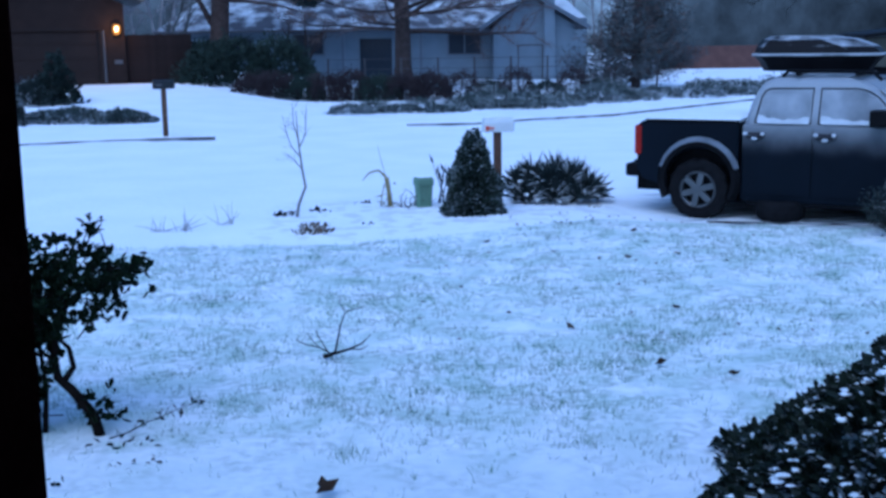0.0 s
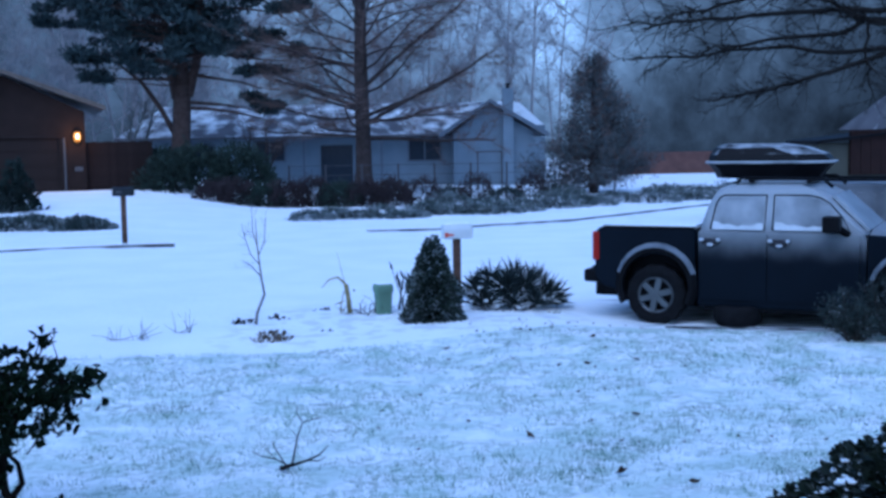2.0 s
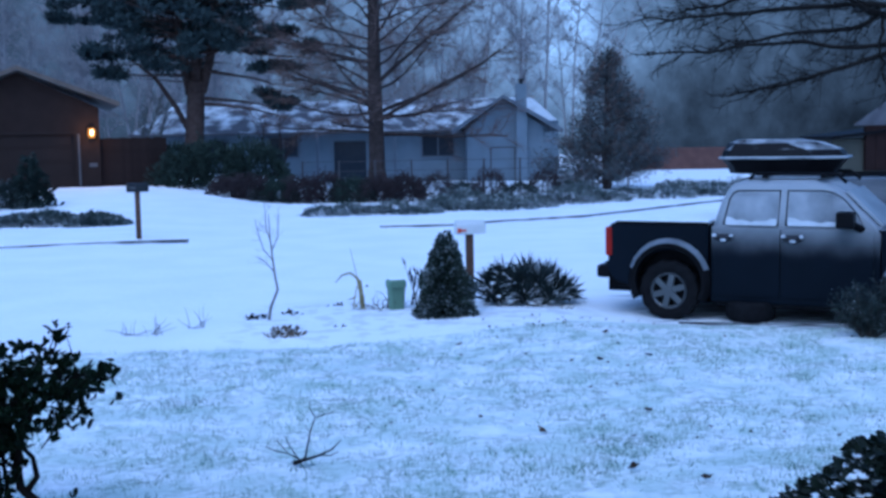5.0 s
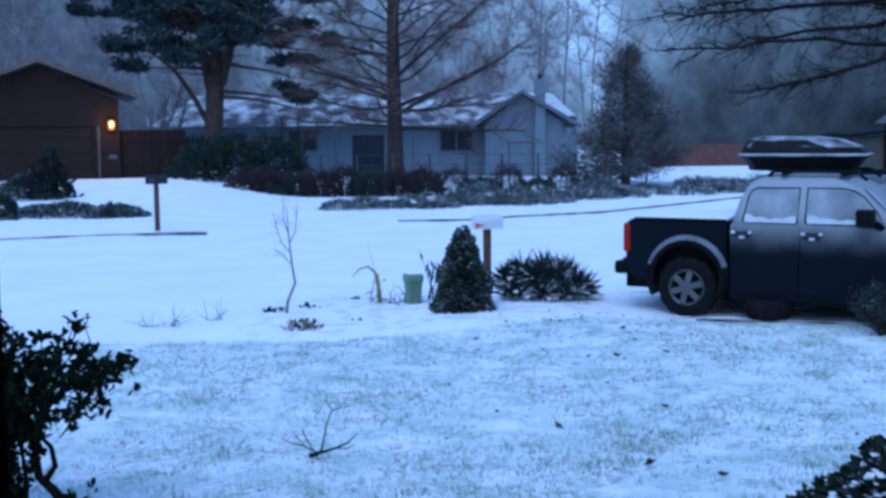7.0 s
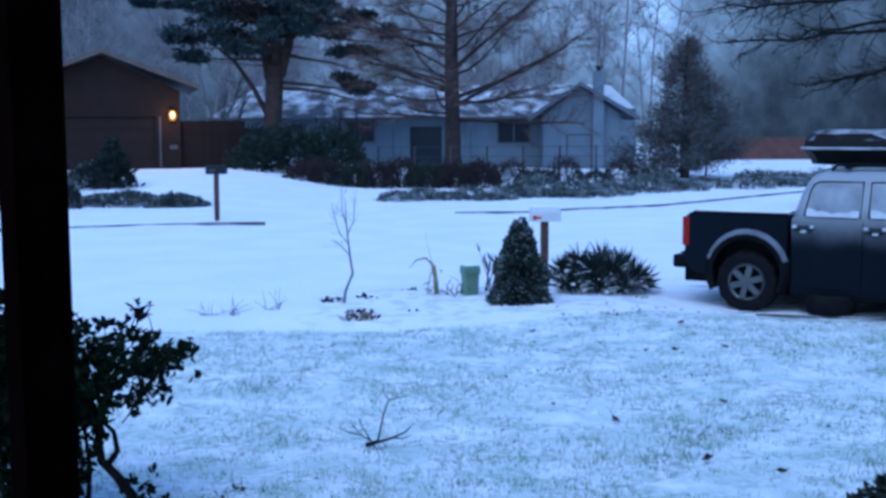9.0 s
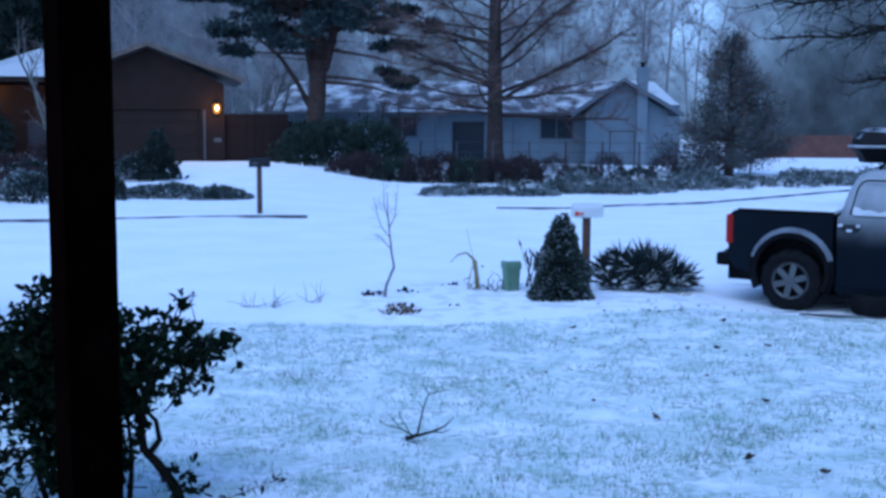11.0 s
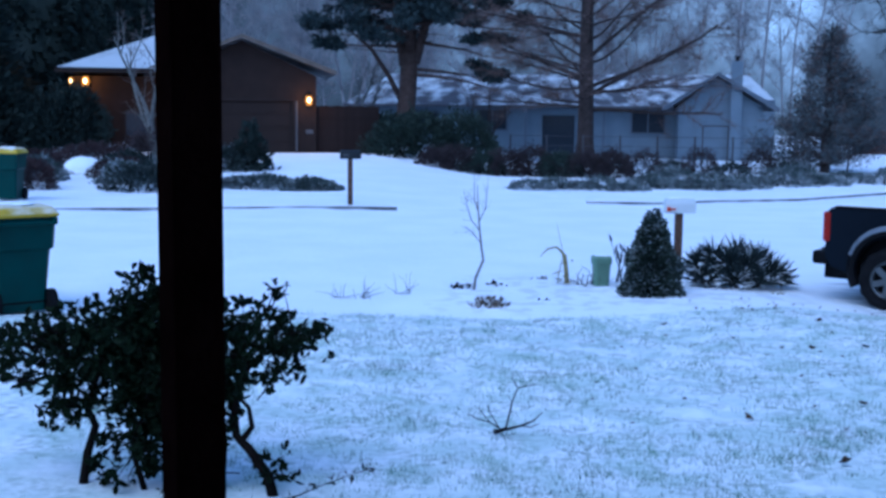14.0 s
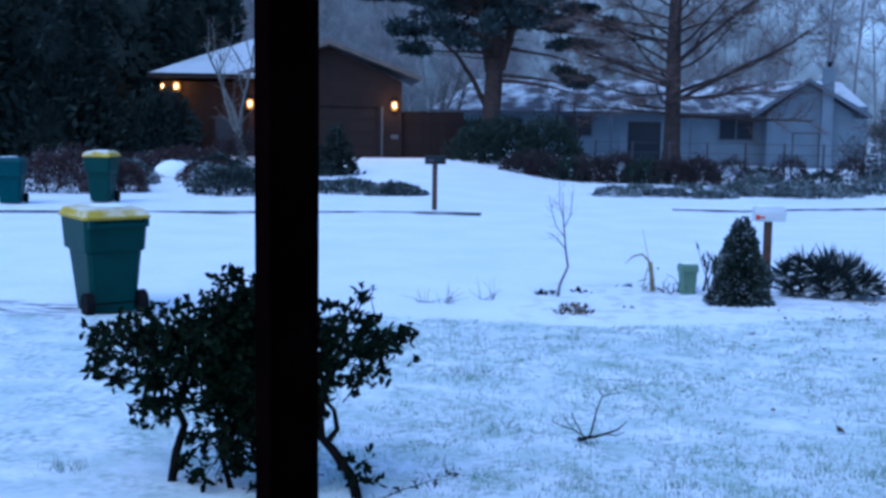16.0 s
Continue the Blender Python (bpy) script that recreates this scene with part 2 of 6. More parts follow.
# ---- mesh tools ----
class Geo:
    def __init__(self):
        self.v, self.f = [], []

    def add(self, verts, faces):
        k = len(self.v)
        self.v += [tuple(p) for p in verts]
        self.f += [tuple(i + k for i in q) for q in faces]
        return self

    def box(self, c, s, m=None, taper=(1, 1)):
        x, y, z = s[0] / 2, s[1] / 2, s[2] / 2
        p = [Vector((sx * x * (taper[0] if sz > 0 else 1), sy * y * (taper[1] if sz > 0 else 1), sz * z)) for sz in (-1, 1) for sy in (-1, 1) for sx in (-1, 1)]
        if m is not None:
            p = [m @ q for q in p]
        return self.add([q + Vector(c) for q in p], [(0, 2, 3, 1), (4, 5, 7, 6), (0, 1, 5, 4), (2, 6, 7, 3), (0, 4, 6, 2), (1, 3, 7, 5)])

    def tube(self, pts, radii, seg=6, cap=True):
        pts = [Vector(p) for p in pts]
        verts, faces = [], []
        side = None
        for i, p in enumerate(pts):
            d = pts[min(i + 1, len(pts) - 1)] - pts[max(i - 1, 0)]
            d = d.normalized() if d.length > 1e-9 else Vector((0, 0, 1))
            if side is None:
                side = d.cross(Vector((0.3, 0.9, 0.2)) if abs(d.y) < 0.8 else Vector((1, 0, 0.2))).normalized()
            side = (side - d * side.dot(d)).normalized()
            up = d.cross(side)
            for k in range(seg):
                a = 2 * math.pi * k / seg
                verts.append(p + (side * math.cos(a) + up * math.sin(a)) * radii[i])
        for i in range(len(pts) - 1):
            for k in range(seg):
                a, c = i * seg + k, i * seg + (k + 1) % seg
                faces.append((a, c, c + seg, a + seg))
        if cap:
            faces.append(tuple(range(seg))[::-1])
            faces.append(tuple((len(pts) - 1) * seg + k for k in range(seg)))
        return self.add(verts, faces)

    def ring_loft(self, rings, close_ends=True):
        """Joins rings of equal length, each a closed loop of points."""
        n = len(rings[0])
        verts = [p for r in rings for p in r]
        faces = [(i * n + k, i * n + (k + 1) % n, (i + 1) * n + (k + 1) % n, (i + 1) * n + k) for i in range(len(rings) - 1) for k in range(n)]
        if close_ends:
            faces += [tuple(range(n))[::-1], tuple((len(rings) - 1) * n + k for k in range(n))]
        return self.add(verts, faces)

    def prism(self, outline, y0, y1):
        """An outline in x and z, drawn out from y0 to y1."""
        return self.ring_loft([[(x, y0, z) for x, z in outline], [(x, y1, z) for x, z in outline]])

    def leaf(self, p, d, up, length, width, fold=0.25):
        d, up = Vector(d).normalized(), Vector(up)
        s = d.cross(up)
        s = s.normalized() if s.length > 1e-6 else Vector((1, 0, 0))
        nrm = s.cross(d)
        p = Vector(p)
        mid = p + d * length * 0.5 - nrm * width * fold
        tip = p + d * length
        return self.add([p, mid + s * width * 0.5 + nrm * width * fold, tip, mid - s * width * 0.5 + nrm * width * fold, mid], [(0, 1, 4), (1, 2, 4), (2, 3, 4), (3, 0, 4)])

    def oval(self, p, d, up, length, width, fold=0.15):
        """A rounded leaf of six sides, folded a little along its midrib."""
        d, up, p = Vector(d).normalized(), Vector(up), Vector(p)
        s = d.cross(up)
        s = s.normalized() if s.length > 1e-6 else Vector((1, 0, 0))
        n = s.cross(d) * width * fold
        w = s * width * 0.5
        return self.add([p, p + d * length * 0.3 + w * 0.9 + n, p + d * length * 0.7 + w * 0.85 + n, p + d * length, p + d * length * 0.7 - w * 0.85 + n, p + d * length * 0.3 - w * 0.9 + n, p + d * length * 0.5 - n * 0.4], [(0, 1, 6), (1, 2, 6), (2, 3, 6), (3, 4, 6), (4, 5, 6), (5, 0, 6)])

    def blade(self, p, d, side, length, width):
        p, d, side = Vector(p), Vector(d), Vector(side)
        return self.add([p - side * width / 2, p + side * width / 2, p + d * length], [(0, 1, 2)])

    def blob(self, c, r, n=8, rings=5, rough=0.15, rng=random):
        out = []
        for i in range(rings + 1):
            t = math.pi * (i + 0.02) / (rings + 0.04)
            out.append([(c[0] + r[0] * math.sin(t) * math.cos(2 * math.pi * k / n) * (1 + rng.uniform(-rough, rough)), c[1] + r[1] * math.sin(t) * math.sin(2 * math.pi * k / n) * (1 + rng.uniform(-rough, rough)), c[2] - r[2] * math.cos(t) * (1 + rng.uniform(-rough, rough))) for k in range(n)])
        return self.ring_loft(out)

    def mesh(self, name, material, smooth=False, bevel=0.0):
        me = bpy.data.meshes.new(name)
        me.from_pydata(self.v, [], self.f)
        if bevel:
            bm = bmesh.new()
            bm.from_mesh(me)
            bmesh.ops.recalc_face_normals(bm, faces=bm.faces[:])
            es = [e for e in bm.edges if len(e.link_faces) == 2 and e.calc_face_angle(0) > 0.5]
            bmesh.ops.bevel(bm, geom=es, offset=bevel, segments=2, affect="EDGES", profile=0.6)
            bm.to_mesh(me)
            bm.free()
        me.materials.append(material)
        if smooth:
            me.polygons.foreach_set("use_smooth", [True] * len(me.polygons))
        me.update()
        return me


def part(name, geo, material, parent, label="", smooth=False, bevel=0.0, at=None):
    me = geo if isinstance(geo, bpy.types.Mesh) else geo.mesh(name, material, smooth, bevel)
    ob = new(name, me)
    ob.parent = parent
    if at is not None:
        ob.matrix_basis = at
    if name in ("branching", "twig_spray", "stalk", "rosette", "foliage", "crown"):
        ob["kind"] = "stuff"
    return tagged(ob, label) if label else ob


def thing(name, m, label, category, group="", kind=""):
    ob = new(name)
    ob.empty_display_size = 0.2
    ob.matrix_basis = m
    return tagged(ob, label, category, group, kind)


def solid(name, geo, material, label, category, group="", kind="", smooth=False, bevel=0.0, at=None):
    ob = new(name, geo.mesh(name, material, smooth, bevel))
    if at is not None:
        ob.matrix_basis = at
    return tagged(ob, label, category, group, kind)


def smooth_step(a, b, v):
    t = min(1, max(0, (v - a) / (b - a)))
    return t * t * (3 - 2 * t)


def height(x, y):
    """The lie of the land: flat to the road, rising a little towards the brown house."""
    h = 0.58 * smooth_step(31, 46, y) * smooth_step(-4, -11, x)
    kerb_y = 29.55 + (x + 5.3) * 0.325 if x < -5.3 else 99
    h += 0.08 * smooth_step(kerb_y - 1.75, kerb_y - 1.2, y) * smooth_step(-5.3, -7.3, x) if x < -5.3 else 0
    if abs(x) < 15 and -3 < y < 40:
        h += 0.05 * (noise.noise((x * 0.35, y * 0.35, 0)) * smooth_step(4, 8, y))
        h += 0.012 * noise.noise((x * 2.1, y * 2.1, 3.0))
        h += 0.035 * smooth_step(0.08, -0.10, y - lawn_edge(x)) * smooth_step(9, 12, y)
        h += 0.05 * smooth_step(13.2, 14.4, y - 0.12 * x) * smooth_step(18.5, 16.0, y) * smooth_step(3.0, 2.0, abs(x + 0.2))
    return h


def lawn_edge(x):
    """Where the lawn ends and the snowy bed and road begin."""
    return float(np.interp(x, (-14, -8, -3.5, -2.5, -1.07, 0, 1.17, 2.2, 2.8, 3.8, 5.4, 9), (11, 12.2, 13.25, 13.3, 13.45, 13.82, 14.17, 14.6, 14.6, 14.3, 13.8, 12.6))) + 0.05 * noise.noise((x * 1.3, 0, 7))


# ---- ground ----
def build_ground():
    def axis(lo, hi, step, far):
        a = list(np.arange(lo, hi + 1e-6, step))
        left, right, s = lo, hi, step
        while right < far:
            s *= 1.18
            left, right = left - s, right + s
            a = [left] + a + [right]
        return a
    xs, ys = axis(-8, 8, 0.11, 1500), axis(3, 18, 0.11, 1500)
    me = bpy.data.meshes.new("ground")
    nx = len(xs)
    me.from_pydata([(x, y, height(x, y)) for y in ys for x in xs], [], [(j * nx + i, j * nx + i + 1, (j + 1) * nx + i + 1, (j + 1) * nx + i) for j in range(len(ys) - 1) for i in range(nx - 1)])
    at = me.color_attributes.new("lawn", "FLOAT_COLOR", "POINT")
    data = []
    for y in ys:
        for x in xs:
            edge = lawn_edge(x)
            lawn = smooth_step(edge + 0.05, edge - 0.15, y)
            lawn *= 0.35 + 0.65 * smooth_step(5.6, 7.6, y)
            bed = smooth_step(edge + 0.1, edge + 0.6, y) * smooth_step(17.2, 16.2, y) * smooth_step(2.6, 2.0, abs(x - 0.1))
            drive = smooth_step(13.4, 13.9, y + 0.36 * (x - 5)) * smooth_step(17.2, 16.6, y + 0.36 * (x - 5)) * smooth_step(2.6, 3.3, x) * smooth_step(9, 8, x)
            spot = smooth_step(1.2, 0.5, math.hypot((x + 8.2) * 0.6, (y - 12.6) * 1.6))
            data += [lawn, 0.22 * bed, 0.9 * max(drive * 0.8, spot), 1]
    at.data.foreach_set("color", data)
    me.polygons.foreach_set("use_smooth", [True] * len(me.polygons))
    me.materials.append(M_GROUND)
    tagged(new("ground", me), "snow-covered lawn, road and yards with grass showing through", "ground", kind="structure")


build_ground()


def kerb(points, label, rise=0.085):
    g, s = Geo(), Geo()
    for (x0, y0), (x1, y1) in zip(points, points[1:]):
        d = Vector((x1 - x0, y1 - y0, 0))
        a = Matrix.Rotation(math.atan2(d.y, d.x), 3, "Z")
        c = Vector(((x0 + x1) / 2, (y0 + y1) / 2, 0))
        g.box(c, (d.length, 0.16, 2 * rise), a)
        s.box(c + Vector((0, 0.04, rise + 0.008)), (d.length, 0.14, 0.02), a)
    k = tagged(new("kerb", g.mesh("kerb", M_KERB)), label, "kerb", kind="structure")
    part("snow_cap", s, M_SNOW, k, "thin snow on the kerb top")


kerb([(-26, 20.6), (-15.8, 24.35), (-12.3, 25.6), (-8.6, 27.0), (-6.4, 27.75), (-5.3, 27.8)], "wet concrete kerb along the far road edge")
g = Geo()
g.tube([(3.3, 14.66, 0.0), (4.7, 14.26, 0.0), (5.6, 13.95, 0.0), (7.2, 13.38, 0.0), (9.5, 12.6, 0.0)], [0.02, 0.035, 0.035, 0.035, 0.035], 6)
solid("drive_edging", g, M_KERB, "dark wet edging along the drive", "kerb", kind="structure")
kerb([(-0.9, 31.3), (0.9, 31.5), (2.5, 32.7), (4.9, 34.0), (10, 39.9), (14, 44.5)], "wet concrete kerb bending away down the road", 0.055)


# ---- porch round the camera ----
def build_porch():
    # unseen wall and roof, sized to keep sky light off the post
    g = Geo()
    g.box((0, -1.1, 1.7), (9, 0.2, 3.4))
    solid("wall_porch", g, M_PORCH, "unseen dark house wall behind the porch, added to block sky light", "wall", kind="structure")
    g = Geo()
    g.box((0, 0.5, 3.36), (9, 3.3, 0.16))
    solid("ceiling", g, M_PORCH, "unseen dark porch roof, added to keep sky light off the post", "ceiling", kind="structure")
    g = Geo()
    g.box((0, 0.6, 0.30), (9, 3.2, 0.6))
    solid("floor", g, M_PORCH, "dark porch deck boards", "floor", kind="structure")
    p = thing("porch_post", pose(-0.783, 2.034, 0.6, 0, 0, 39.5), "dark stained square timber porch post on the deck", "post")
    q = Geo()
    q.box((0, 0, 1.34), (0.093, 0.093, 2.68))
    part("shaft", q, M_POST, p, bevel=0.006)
    q = Geo()
    q.box((0, 0, 0.02), (0.13, 0.13, 0.04))
    part("foot_plate", q, M_BLACK, p, bevel=0.004)


build_porch()


# ---- houses ----
def wall_lamp(m, label):
    t = thing("wall_lamp", m, label, "lamp", "outdoor wall lamps")
    g = Geo()
    g.box((0, 0.05, 0.02), (0.10, 0.02, 0.22))
    g.box((0, 0.0, 0.16), (0.05, 0.12, 0.025))
    part("bracket", g, M_BLACK, t)
    # wide emissive glass imitates the amber halo round the small bulb
    g = Geo()
    g.tube([(0, -0.12, -0.24), (0, -0.12, -0.1), (0, -0.12, 0.1), (0, -0.12, 0.20)], [0.10, 0.165, 0.165, 0.11], 12)
    glass = part("glass", g, M_LAMPGLASS, t, "amber lamp glass made wide to imitate the lamp's halo", smooth=True)
    g = Geo()
    g.blob((0, -0.28, 0.0), (0.075, 0.05, 0.12), 10, 6, 0.0)
    part("bulb", g, M_BULB, glass, "bright warm bulb", smooth=True)
    g = Geo()
    g.tube([(0, -0.12, 0.20), (0, -0.12, 0.28)], [0.13, 0.03], 8)
    part("cap", g, M_BLACK, t)
    return t


def bulb(p, watts):
    b = new("lamp_light", bpy.data.lights.new("lamp_light", "POINT"))
    b.data.energy, b.data.color, b.data.shadow_soft_size = watts, (1.0, 0.38, 0.07), 0.08
    b.location = p
    return b


def build_brown_house():
    """Gable-fronted garage with a hipped wing, seen across the road. Local x along the front, y to the back."""
    base = pose(-12.15, 46.55, 0.5, 0, 0, 17)
    h = thing("brown_house", base, "dark brown sided house with garage and snowy roof", "house")
    for c, z in (((-0.45, 0.1, 1.6), (0.9, 0.2, 3.2)), ((-3.35, 0.1, 2.72), (4.9, 0.2, 0.96)), ((-5.95, 0.1, 1.6), (0.3, 0.2, 3.2)), ((-0.1, 4.0, 1.6), (0.2, 7.6, 3.2)), ((-6.0, 4.0, 1.6), (0.2, 7.6, 3.2)), ((-3.05, 7.9, 1.6), (6.1, 0.2, 3.2))):
        part("wall", Geo().box(c, z), M_SIDING_B, h)
    part("gable", Geo().prism([(-6.1, 3.2), (0.0, 3.2), (-2.9, 4.55)], 0.0, 0.2), M_SIDING_B, h)
    for k in range(4):
        g = Geo()
        g.box((-3.35, 0.12, 0.28 + k * 0.56), (4.9, 0.06, 0.55))
        for j in range(4):
            g.box((-5.15 + j * 1.2, 0.085, 0.28 + k * 0.56), (1.0, 0.02, 0.36))
        part("garage_door_panel", g, M_DOOR_B, h, bevel=0.01)
    g = Geo()
    for x in (-5.82, -0.88):
        g.box((x, -0.012, 1.1), (0.12, 0.03, 2.2))
    g.box((-3.35, -0.012, 2.26), (5.06, 0.03, 0.1))
    part("door_trim", g, M_DOOR_B, h)
    g = Geo()
    g.tube([(-0.78, -0.05, 0.05), (-0.78, -0.05, 2.2)], [0.045, 0.045], 6)
    part("downpipe", g, M_PIPE, h, "pale grey downpipe")
    g = Geo()
    for sx, x1 in ((1, 0.75), (-1, -6.55)):
        z1 = 4.62 - abs(x1 + 2.9) * 0.375
        g.ring_loft([[(-2.9, -0.55, 4.62), (-2.9, 8.4, 4.62), (-2.9, 8.4, 4.78), (-2.9, -0.55, 4.78)], [(x1, -0.55, z1), (x1, 8.4, z1), (x1, 8.4, z1 + 0.16), (x1, -0.55, z1 + 0.16)]])
    part("garage_roof", g, M_ROOF_FULL, h, "snow-covered gable roof")
    for x1 in (0.78, -6.58):
        z1 = 4.62 - abs(x1 + 2.9) * 0.375
        g = Geo()
        g.ring_loft([[(-2.9, -0.6, 4.63), (-2.9, -0.55, 4.63), (-2.9, -0.55, 4.785), (-2.9, -0.6, 4.785)], [(x1, -0.6, z1 + 0.01), (x1, -0.55, z1 + 0.01), (x1, -0.55, z1 + 0.165), (x1, -0.6, z1 + 0.165)]])
        part("barge_board", g, M_TRIM_B, h, "weathered pale barge board")
    # the wing to the west, roof sloping to the road
    part("wall", Geo().box((-7.85, 0.55, 1.55), (3.5, 0.2, 3.1)), M_SIDING_B, h)
    part("wall", Geo().box((-9.5, 3.6, 1.55), (0.2, 5.9, 3.1)), M_SIDING_B, h)
    g = Geo()
    g.add([(-9.9, -0.65, 3.40), (-5.4, -0.65, 3.40), (-5.4, 3.4, 5.0), (-6.2, 3.4, 5.0), (-9.9, 7.4, 3.40), (-5.4, 7.4, 3.40),
           (-9.9, -0.65, 3.24), (-5.4, -0.65, 3.24), (-5.4, 7.4, 3.24), (-9.9, 7.4, 3.24)],
          [(0, 1, 2, 3), (0, 3, 4), (3, 2, 5, 4), (6, 9, 8, 7), (0, 6, 7, 1), (0, 4, 9, 6), (1, 7, 8, 5, 2), (4, 5, 8, 9)])
    part("wing_roof", g, M_ROOF_FULL, h, "snow-covered hipped roof")
    g = Geo()
    g.box((-8.1, -0.68, 3.30), (3.7, 0.05, 0.18))
    part("gutter", g, M_DOOR_B, h)
    for x, z in ((-6.9, 1.25),):
        g = Geo()
        g.box((x, 0.42, z), (1.3, 0.05, 1.1))
        w = part("window", g, M_DOOR_B, h)
        g = Geo()
        g.box((x, 0.39, z), (1.1, 0.03, 0.9))
        part("pane", g, M_GLASS_D, w)
    g = Geo()
    g.box((-0.28, -0.02, 1.0), (0.30, 0.02, 0.16))
    part("plate", g, M_PIPE, h, "small pale plate by the garage door")
    for p, lab, wt in (((-0.30, -0.07, 2.25), "black wall lantern glowing amber beside the garage door", 22), ((-6.02, -0.07, 2.25), "black wall lantern glowing amber at the garage corner", 22),
                       ((-8.95, 0.38, 2.90), "black wall lantern glowing amber by the entry", 34), ((-9.5, 0.38, 2.90), "small amber lantern beside the entry", 2.5)):
        wall_lamp(base @ pose(*p) @ Matrix.Scale(0.6 if wt < 3 else 0.88, 4), lab)
        q = base @ Vector((p[0], p[1] - 0.5, p[2]))
        bulb(q, wt)
    # board fence running on from the garage corner
    f = thing("board_fence", base @ pose(0.0, 0.25, 0), "dark brown tall board fence beside the garage", "fence")
    g = Geo()
    g.box((0, 0, 0), (0.158, 0.03, 2.0))
    me = g.mesh("board", M_FENCE_B)
    for k in range(16):
        part("board", me, None, f, at=pose(0.08 + k * 0.159, 0, 1.02 + 0.012 * ((k * 7) % 3)))
    g = Geo()
    g.box((1.3, 0.05, 0.4), (2.6, 0.05, 0.09))
    g.box((1.3, 0.05, 1.7), (2.6, 0.05, 0.09))
    part("rail", g, M_FENCE_B, f)


build_brown_house()


def build_white_house():
    """Low pale house behind the planting: a long wing with its eave to the road and a gabled end."""
    h = thing("pale_house", pose(0, 62, 0), "pale blue-grey single-storey house with patchy snow on its roof", "house")
    for c, z in (((-5.85, 2.0, 1.35), (17.3, 0.2, 2.7)), ((-14.4, 5.5, 1.35), (0.2, 7.0, 2.7)), ((4.85, 0.1, 1.35), (4.1, 0.2, 2.7)), ((6.85, 4.0, 1.35), (0.2, 8.0, 2.7)), ((2.85, 1.05, 1.35), (0.2, 1.9, 2.7))):
        part("wall", Geo().box(c, z), M_WALL_W, h)
    part("gable", Geo().prism([(2.75, 2.7), (6.95, 2.7), (4.75, 4.15), (4.55, 4.15)], 0.0, 0.2), M_WALL_W, h)
    for k in range(11):
        part("clapboard", Geo().box((4.85, -0.006, 0.12 + k * 0.235), (4.1, 0.014, 0.21)), M_WALL_W, h)
    g = Geo()
    g.add([(-15.0, 1.2, 2.72), (2.6, 1.2, 2.72), (5.2, 4.6, 4.45), (-13.0, 4.6, 4.45), (-15, 8.4, 2.72), (6.0, 8.4, 2.72), (-15.0, 1.2, 2.60), (2.6, 1.2, 2.60), (6.0, 8.4, 2.6), (-15, 8.4, 2.6)],
          [(0, 1, 2, 3), (3, 2, 5, 4), (0, 3, 4), (6, 9, 8, 7), (0, 6, 7, 1), (1, 7, 8, 5, 2), (4, 5, 8, 9), (0, 4, 9, 6)])
    part("rear_roof", Geo().add([(2.8, 9, 3.2), (8.6, 9, 3.2), (7.4, 12.5, 4.72), (4.2, 12.5, 4.72), (2.8, 16, 3.2), (8.6, 16, 3.2)], [(0, 1, 2, 3), (3, 2, 5, 4), (0, 3, 4), (1, 5, 2), (0, 4, 5, 1)]), M_ROOF_FULL, h, "snow on the rear roof")
    part("rear_wall", Geo().box((6.0, 12.5, 1.6), (5.4, 6.2, 3.2)), M_WALL_W, h)
    part("long_roof", g, M_ROOF, h, "patchy snow on the dark shingle roof")
    g = Geo()
    for x1, z1 in ((2.0, 2.42), (7.7, 2.42)):
        g.ring_loft([[(4.65, -0.6, 4.3), (4.65, 7.5, 4.3), (4.65, 7.5, 4.42), (4.65, -0.6, 4.42)], [(x1, -0.6, z1 + 0.1), (x1, 7.5, z1 + 0.1), (x1, 7.5, z1 + 0.22), (x1, -0.6, z1 + 0.22)]])
    part("gable_roof", g, M_ROOF, h, "patchy snow on the gable roof")
    for x1, z1 in ((2.0, 2.52), (7.7, 2.52)):
        g = Geo()
        g.ring_loft([[(4.65, -0.66, 4.26), (4.65, -0.61, 4.26), (4.65, -0.61, 4.46), (4.65, -0.66, 4.46)], [(x1, -0.66, z1 - 0.08), (x1, -0.61, z1 - 0.08), (x1, -0.61, z1 + 0.18), (x1, -0.66, z1 + 0.18)]])
        part("barge_board", g, M_TRIM_W, h)
    g = Geo()
    g.box((5.6, -0.2, 2.5), (0.55, 0.42, 5.0))
    c = part("chimney", g, M_WALL_W, h, bevel=0.02)
    g = Geo()
    g.tube([(5.6, -0.2, 5.0), (5.6, -0.2, 5.2)], [0.08, 0.08], 8)
    g.tube([(5.6, -0.2, 5.2), (5.6, -0.2, 5.27)], [0.3, 0.12], 8)
    part("cap", g, M_BLACK, c)
    for x, y, z, w, hh in ((1.3, 1.86, 1.9, 1.75, 1.2), (-6.95, 1.86, 1.95, 1.6, 1.1), (-10.6, 1.86, 1.75, 1.4, 1.1)):
        g = Geo()
        for sx in (-1, 1):
            g.box((x + sx * w / 2, y, z), (0.1, 0.1, hh + 0.1))
            g.box((x, y, z + sx * hh / 2), (w, 0.1, 0.1))
        g.box((x, y, z), (0.06, 0.08, hh))
        wnd = part("window", g, M_TRIM_W, h)
        g = Geo()
        g.box((x, y + 0.02, z), (w, 0.03, hh))
        part("pane", g, M_GLASS_D, wnd)
    # dark panel in place of the shade inside the porch recess
    g = Geo()
    g.box((-3.4, 1.86, 1.1), (1.7, 0.06, 2.2))
    part("door", g, M_GLASS_D, h, "dark panel standing for the shade in the porch recess")
    for x in (-5.1, -1.0):
        part("porch_post", Geo().box((x, 1.25, 1.3), (0.12, 0.12, 2.6)), M_TRIM_W, h)


build_white_house()


